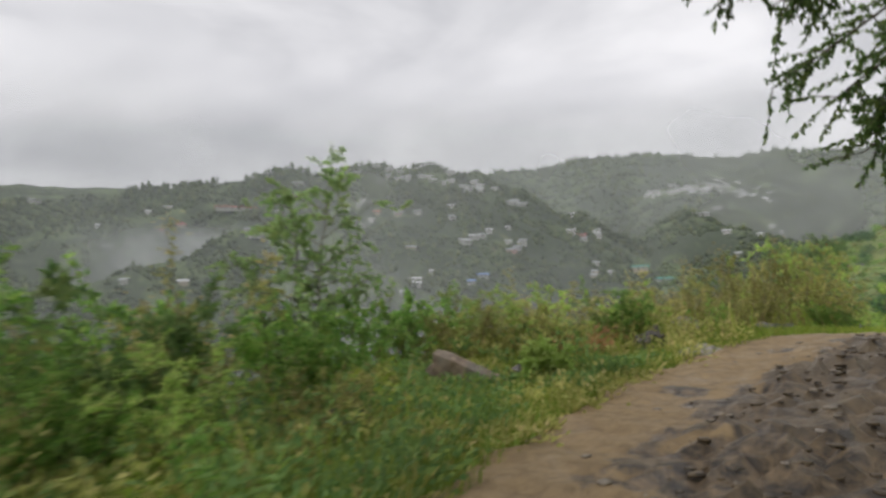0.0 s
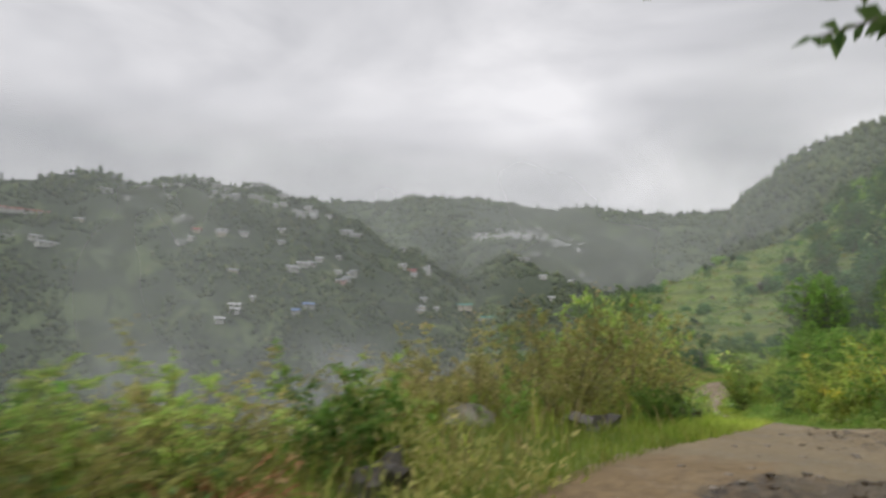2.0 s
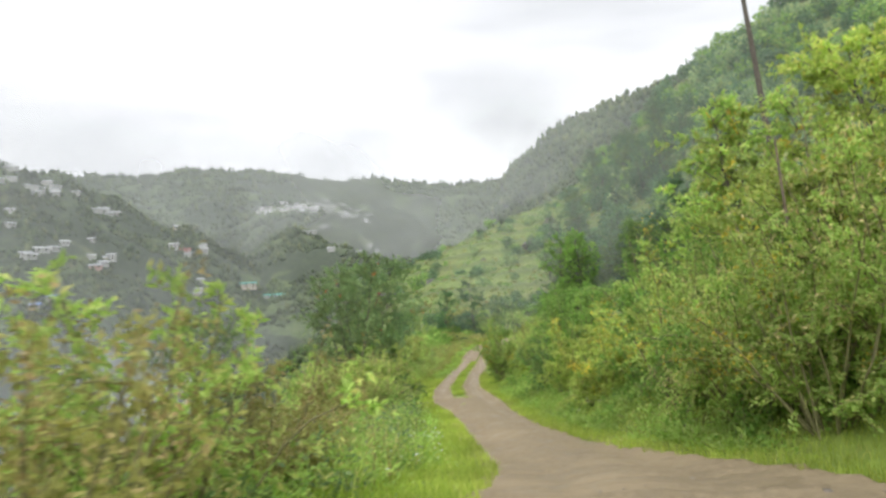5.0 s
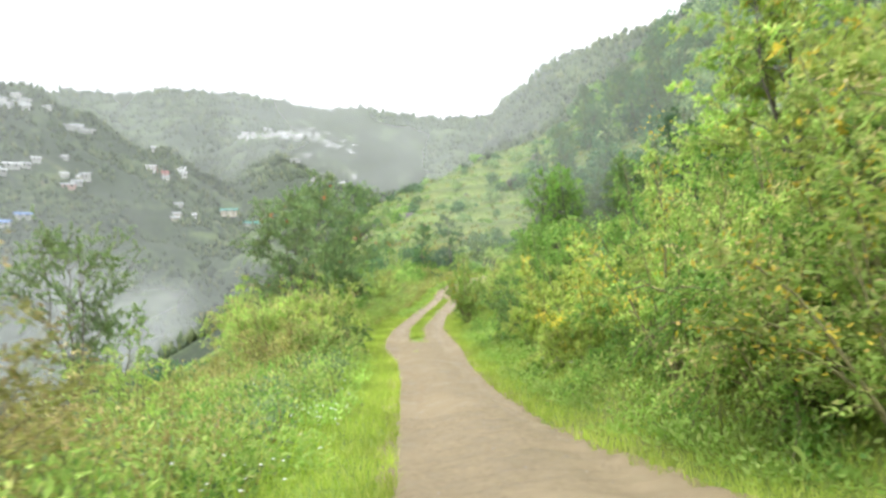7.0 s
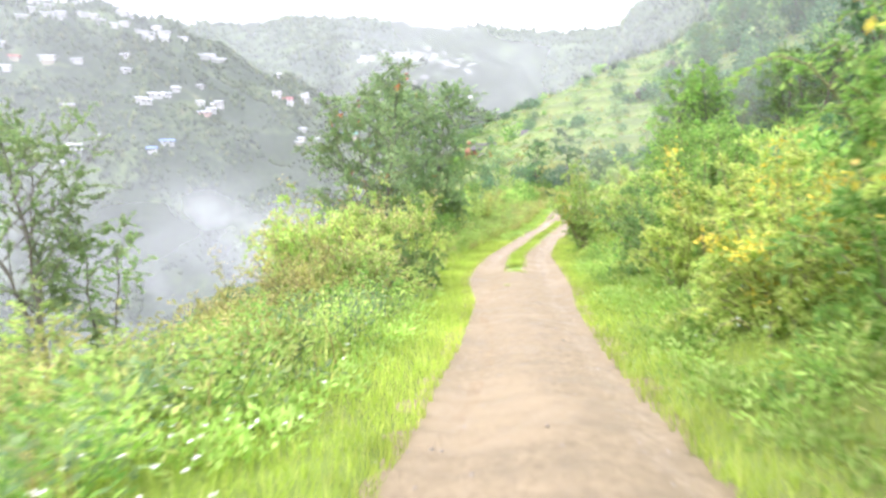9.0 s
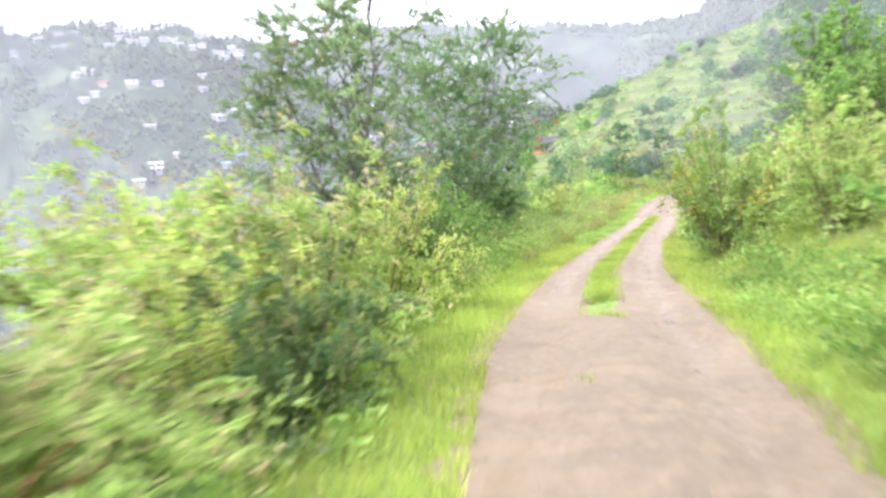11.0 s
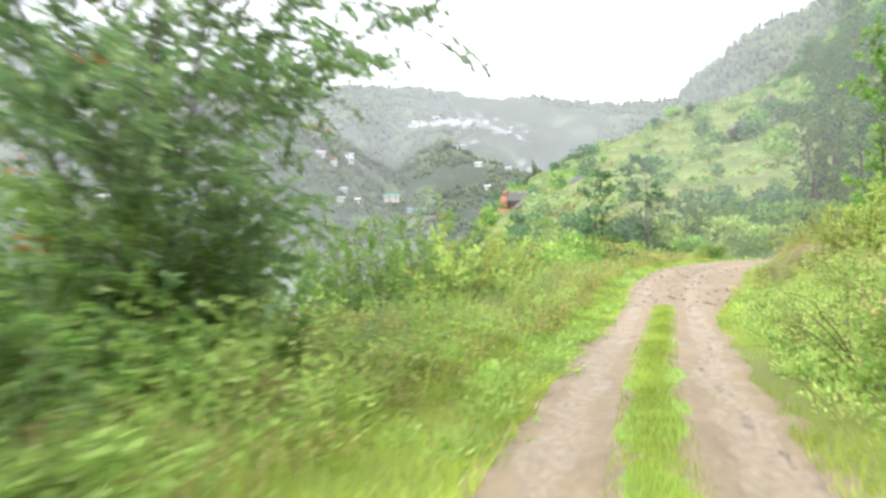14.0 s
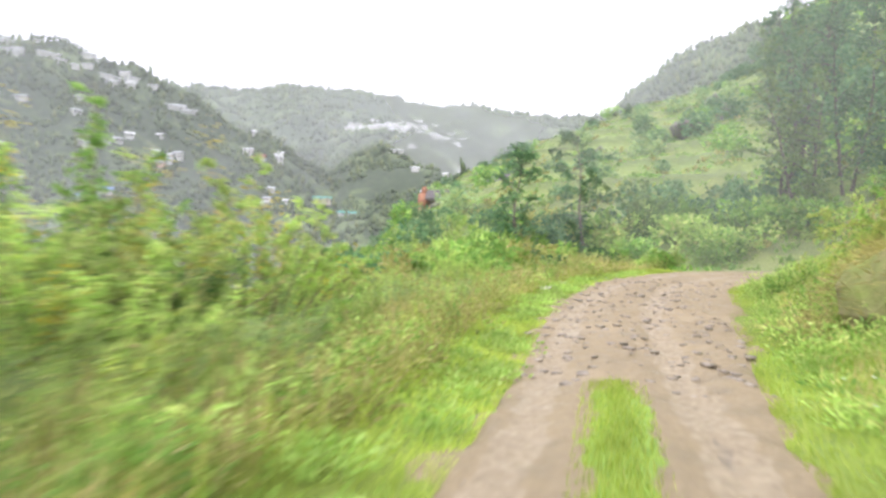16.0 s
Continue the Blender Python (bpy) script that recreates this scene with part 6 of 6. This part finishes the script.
def hut(length, depth, tall):
    """A low rubble hut under a heavy slab roof."""
    root = new("stone_hut")
    box_part("wall", (-length / 2, -depth / 2, -1.5), (length / 2, depth / 2, tall), RUBBLE, root)
    e, t, g = 0.45, 0.2, depth * 0.36
    v = [(sx * (length / 2 + e), y, z + up) for up in (0, t) for sx in (-1, 1) for y, z in ((-depth / 2 - e, tall - 0.2), (0, tall + g), (depth / 2 + e, tall - 0.2))]
    f = [(0, 1, 4, 3), (1, 2, 5, 4), (6, 9, 10, 7), (7, 10, 11, 8), (0, 3, 9, 6), (2, 8, 11, 5), (0, 6, 7, 1), (1, 7, 8, 2), (3, 4, 10, 9), (4, 5, 11, 10)]
    me = bpy.data.meshes.new("roof")
    me.from_pydata(v, [], f)
    me.materials.append(SLATE)
    rf = new("roof", me)
    rf.parent = root
    box_part("doorway", (-0.45, -depth / 2 - 0.04, 0), (0.45, -depth / 2 + 0.05, min(1.7, tall - 0.3)), GLASS_DARK, root)
    return root


for x, y, w, d, h, turn, down in ((64.8, 104.0, 3.6, 2.4, 0.9, -28, 0.9), (70.2, 99.8, 2.4, 2.2, 1.6, -65, 1.9)):
    stand(hut(w, d, h), x, y, "low stone hut under a dark slab roof", "hut", turn, 1.0, down, "hillside huts")
pole = new("utility_pole")
child("post", *tubes(np.array([[(0, 0, -0.8), (-0.05, 0.05, 3.0), (-0.14, 0.15, 6.0), (-0.24, 0.25, 8.4)]]), np.array([[0.09, 0.08, 0.068, 0.05]]), 10), BARK, pole, smooth=True)
stand(pole, 22.7, 15.2, "bare brown wooden utility pole on the overgrown bank", "pole")

# ---- mist in the valley ----


def mist_material(name, most, scale, low, high):
    m, nt, _ = material(name)
    nt.nodes.remove(nt.nodes["Principled BSDF"])
    out = nt.nodes["Material Output"]
    clear, a, b = nt.nodes.new("ShaderNodeBsdfTransparent"), nt.nodes.new("ShaderNodeBsdfDiffuse"), nt.nodes.new("ShaderNodeBsdfTranslucent")
    a.inputs["Color"].default_value = b.inputs["Color"].default_value = (0.9, 0.92, 0.95, 1)
    both, mix = nt.nodes.new("ShaderNodeMixShader"), nt.nodes.new("ShaderNodeMixShader")
    nt.links.new(a.outputs[0], both.inputs[1])
    nt.links.new(b.outputs[0], both.inputs[2])
    n = noise_node(nt, scale, 4.0, 0.5, 0.6)
    r = ramp_between(nt, (0, 0, 0), (1, 1, 1), low, high)
    nt.links.new(n.outputs["Fac"], r.inputs["Fac"])
    tex, sep = nt.nodes.new("ShaderNodeTexCoord"), nt.nodes.new("ShaderNodeSeparateXYZ")
    nt.links.new(tex.outputs["UV"], sep.inputs["Vector"])
    fades = []
    for axis in ("X", "Y"):
        c = nt.nodes.new("ShaderNodeMath")
        c.operation = "PINGPONG"
        c.inputs[1].default_value = 0.5
        nt.links.new(sep.outputs[axis], c.inputs[0])
        g = nt.nodes.new("ShaderNodeMapRange")
        g.interpolation_type = "SMOOTHSTEP"
        g.inputs["From Max"].default_value = 0.3
        nt.links.new(c.outputs[0], g.inputs["Value"])
        fades.append(g.outputs["Result"])
    p = nt.nodes.new("ShaderNodeMath")
    p.operation = "MULTIPLY"
    nt.links.new(fades[0], p.inputs[0])
    nt.links.new(fades[1], p.inputs[1])
    q = nt.nodes.new("ShaderNodeMath")
    q.operation = "MULTIPLY"
    nt.links.new(p.outputs[0], q.inputs[0])
    nt.links.new(r.outputs["Color"], q.inputs[1])
    k = nt.nodes.new("ShaderNodeMath")
    k.operation = "MULTIPLY"
    k.inputs[1].default_value = most
    nt.links.new(q.outputs[0], k.inputs[0])
    nt.links.new(k.outputs[0], mix.inputs["Fac"])
    nt.links.new(clear.outputs[0], mix.inputs[1])
    nt.links.new(both.outputs[0], mix.inputs[2])
    nt.links.new(mix.outputs[0], out.inputs["Surface"])
    return m


def mist(r, b0, b1, z0, z1, lean, mat, label):
    """A bank of mist: a curved, leaning veil over the valley."""
    n, m = 48, 10
    b, h = np.meshgrid(np.radians(np.linspace(b0, b1, n)), np.linspace(0, 1, m), indexing="ij")
    rr = r + lean * h + 6 * np.sin(b * 9 + r)
    v = np.stack([MID[0] + rr * np.sin(b), MID[1] + rr * np.cos(b), z0 + (z1 - z0) * h], -1).reshape(-1, 3)
    ob = sheet("mist", v, n, m, [mat])
    uv = ob.data.uv_layers.new(name="UVMap")
    co = np.stack([(b - b.min()) / (b.max() - b.min()), h], -1).reshape(-1, 2)
    idx = np.zeros(len(ob.data.loops), np.int32)
    ob.data.loops.foreach_get("vertex_index", idx)
    uv.data.foreach_set("uv", co[idx].astype(np.float32).ravel())
    return tagged(ob, label, "mist", kind="stuff")


VEIL = mist_material("thin_haze", 0.41, 0.008, 0.25, 0.7)
BANK = mist_material("mist_bank", 0.52, 0.03, 0.38, 0.68)
NEAR_VEIL = mist_material("near_haze", 0.22, 0.012, 0.1, 0.6)
mist(46, 22, 110, -14, 46, 3, NEAR_VEIL, "thin rain haze before the hillside")
mist(112, -75, 24, -70, 70, 20, mist_material("valley_haze", 0.16, 0.012, 0.1, 0.6), "thin rain haze over the valley")
mist(188, -75, 70, -60, 90, 30, VEIL, "thin rain haze over the valley")
mist(440, -30, 75, -40, 200, 60, mist_material("faint_haze", 0.4, 0.006, 0.2, 0.7), "thin rain haze before the far ridges")
mist(150, -25, 22, -46, 4, 25, BANK, "white mist bank low in the valley")
mist(120, -14, 16, -40, -6, 20, BANK, "white mist bank low in the valley")
mist(300, -40, -8, -10, 52, 30, mist_material("drifting_mist", 0.9, 0.018, 0.30, 0.56), "drifting mist on the mountain flank")
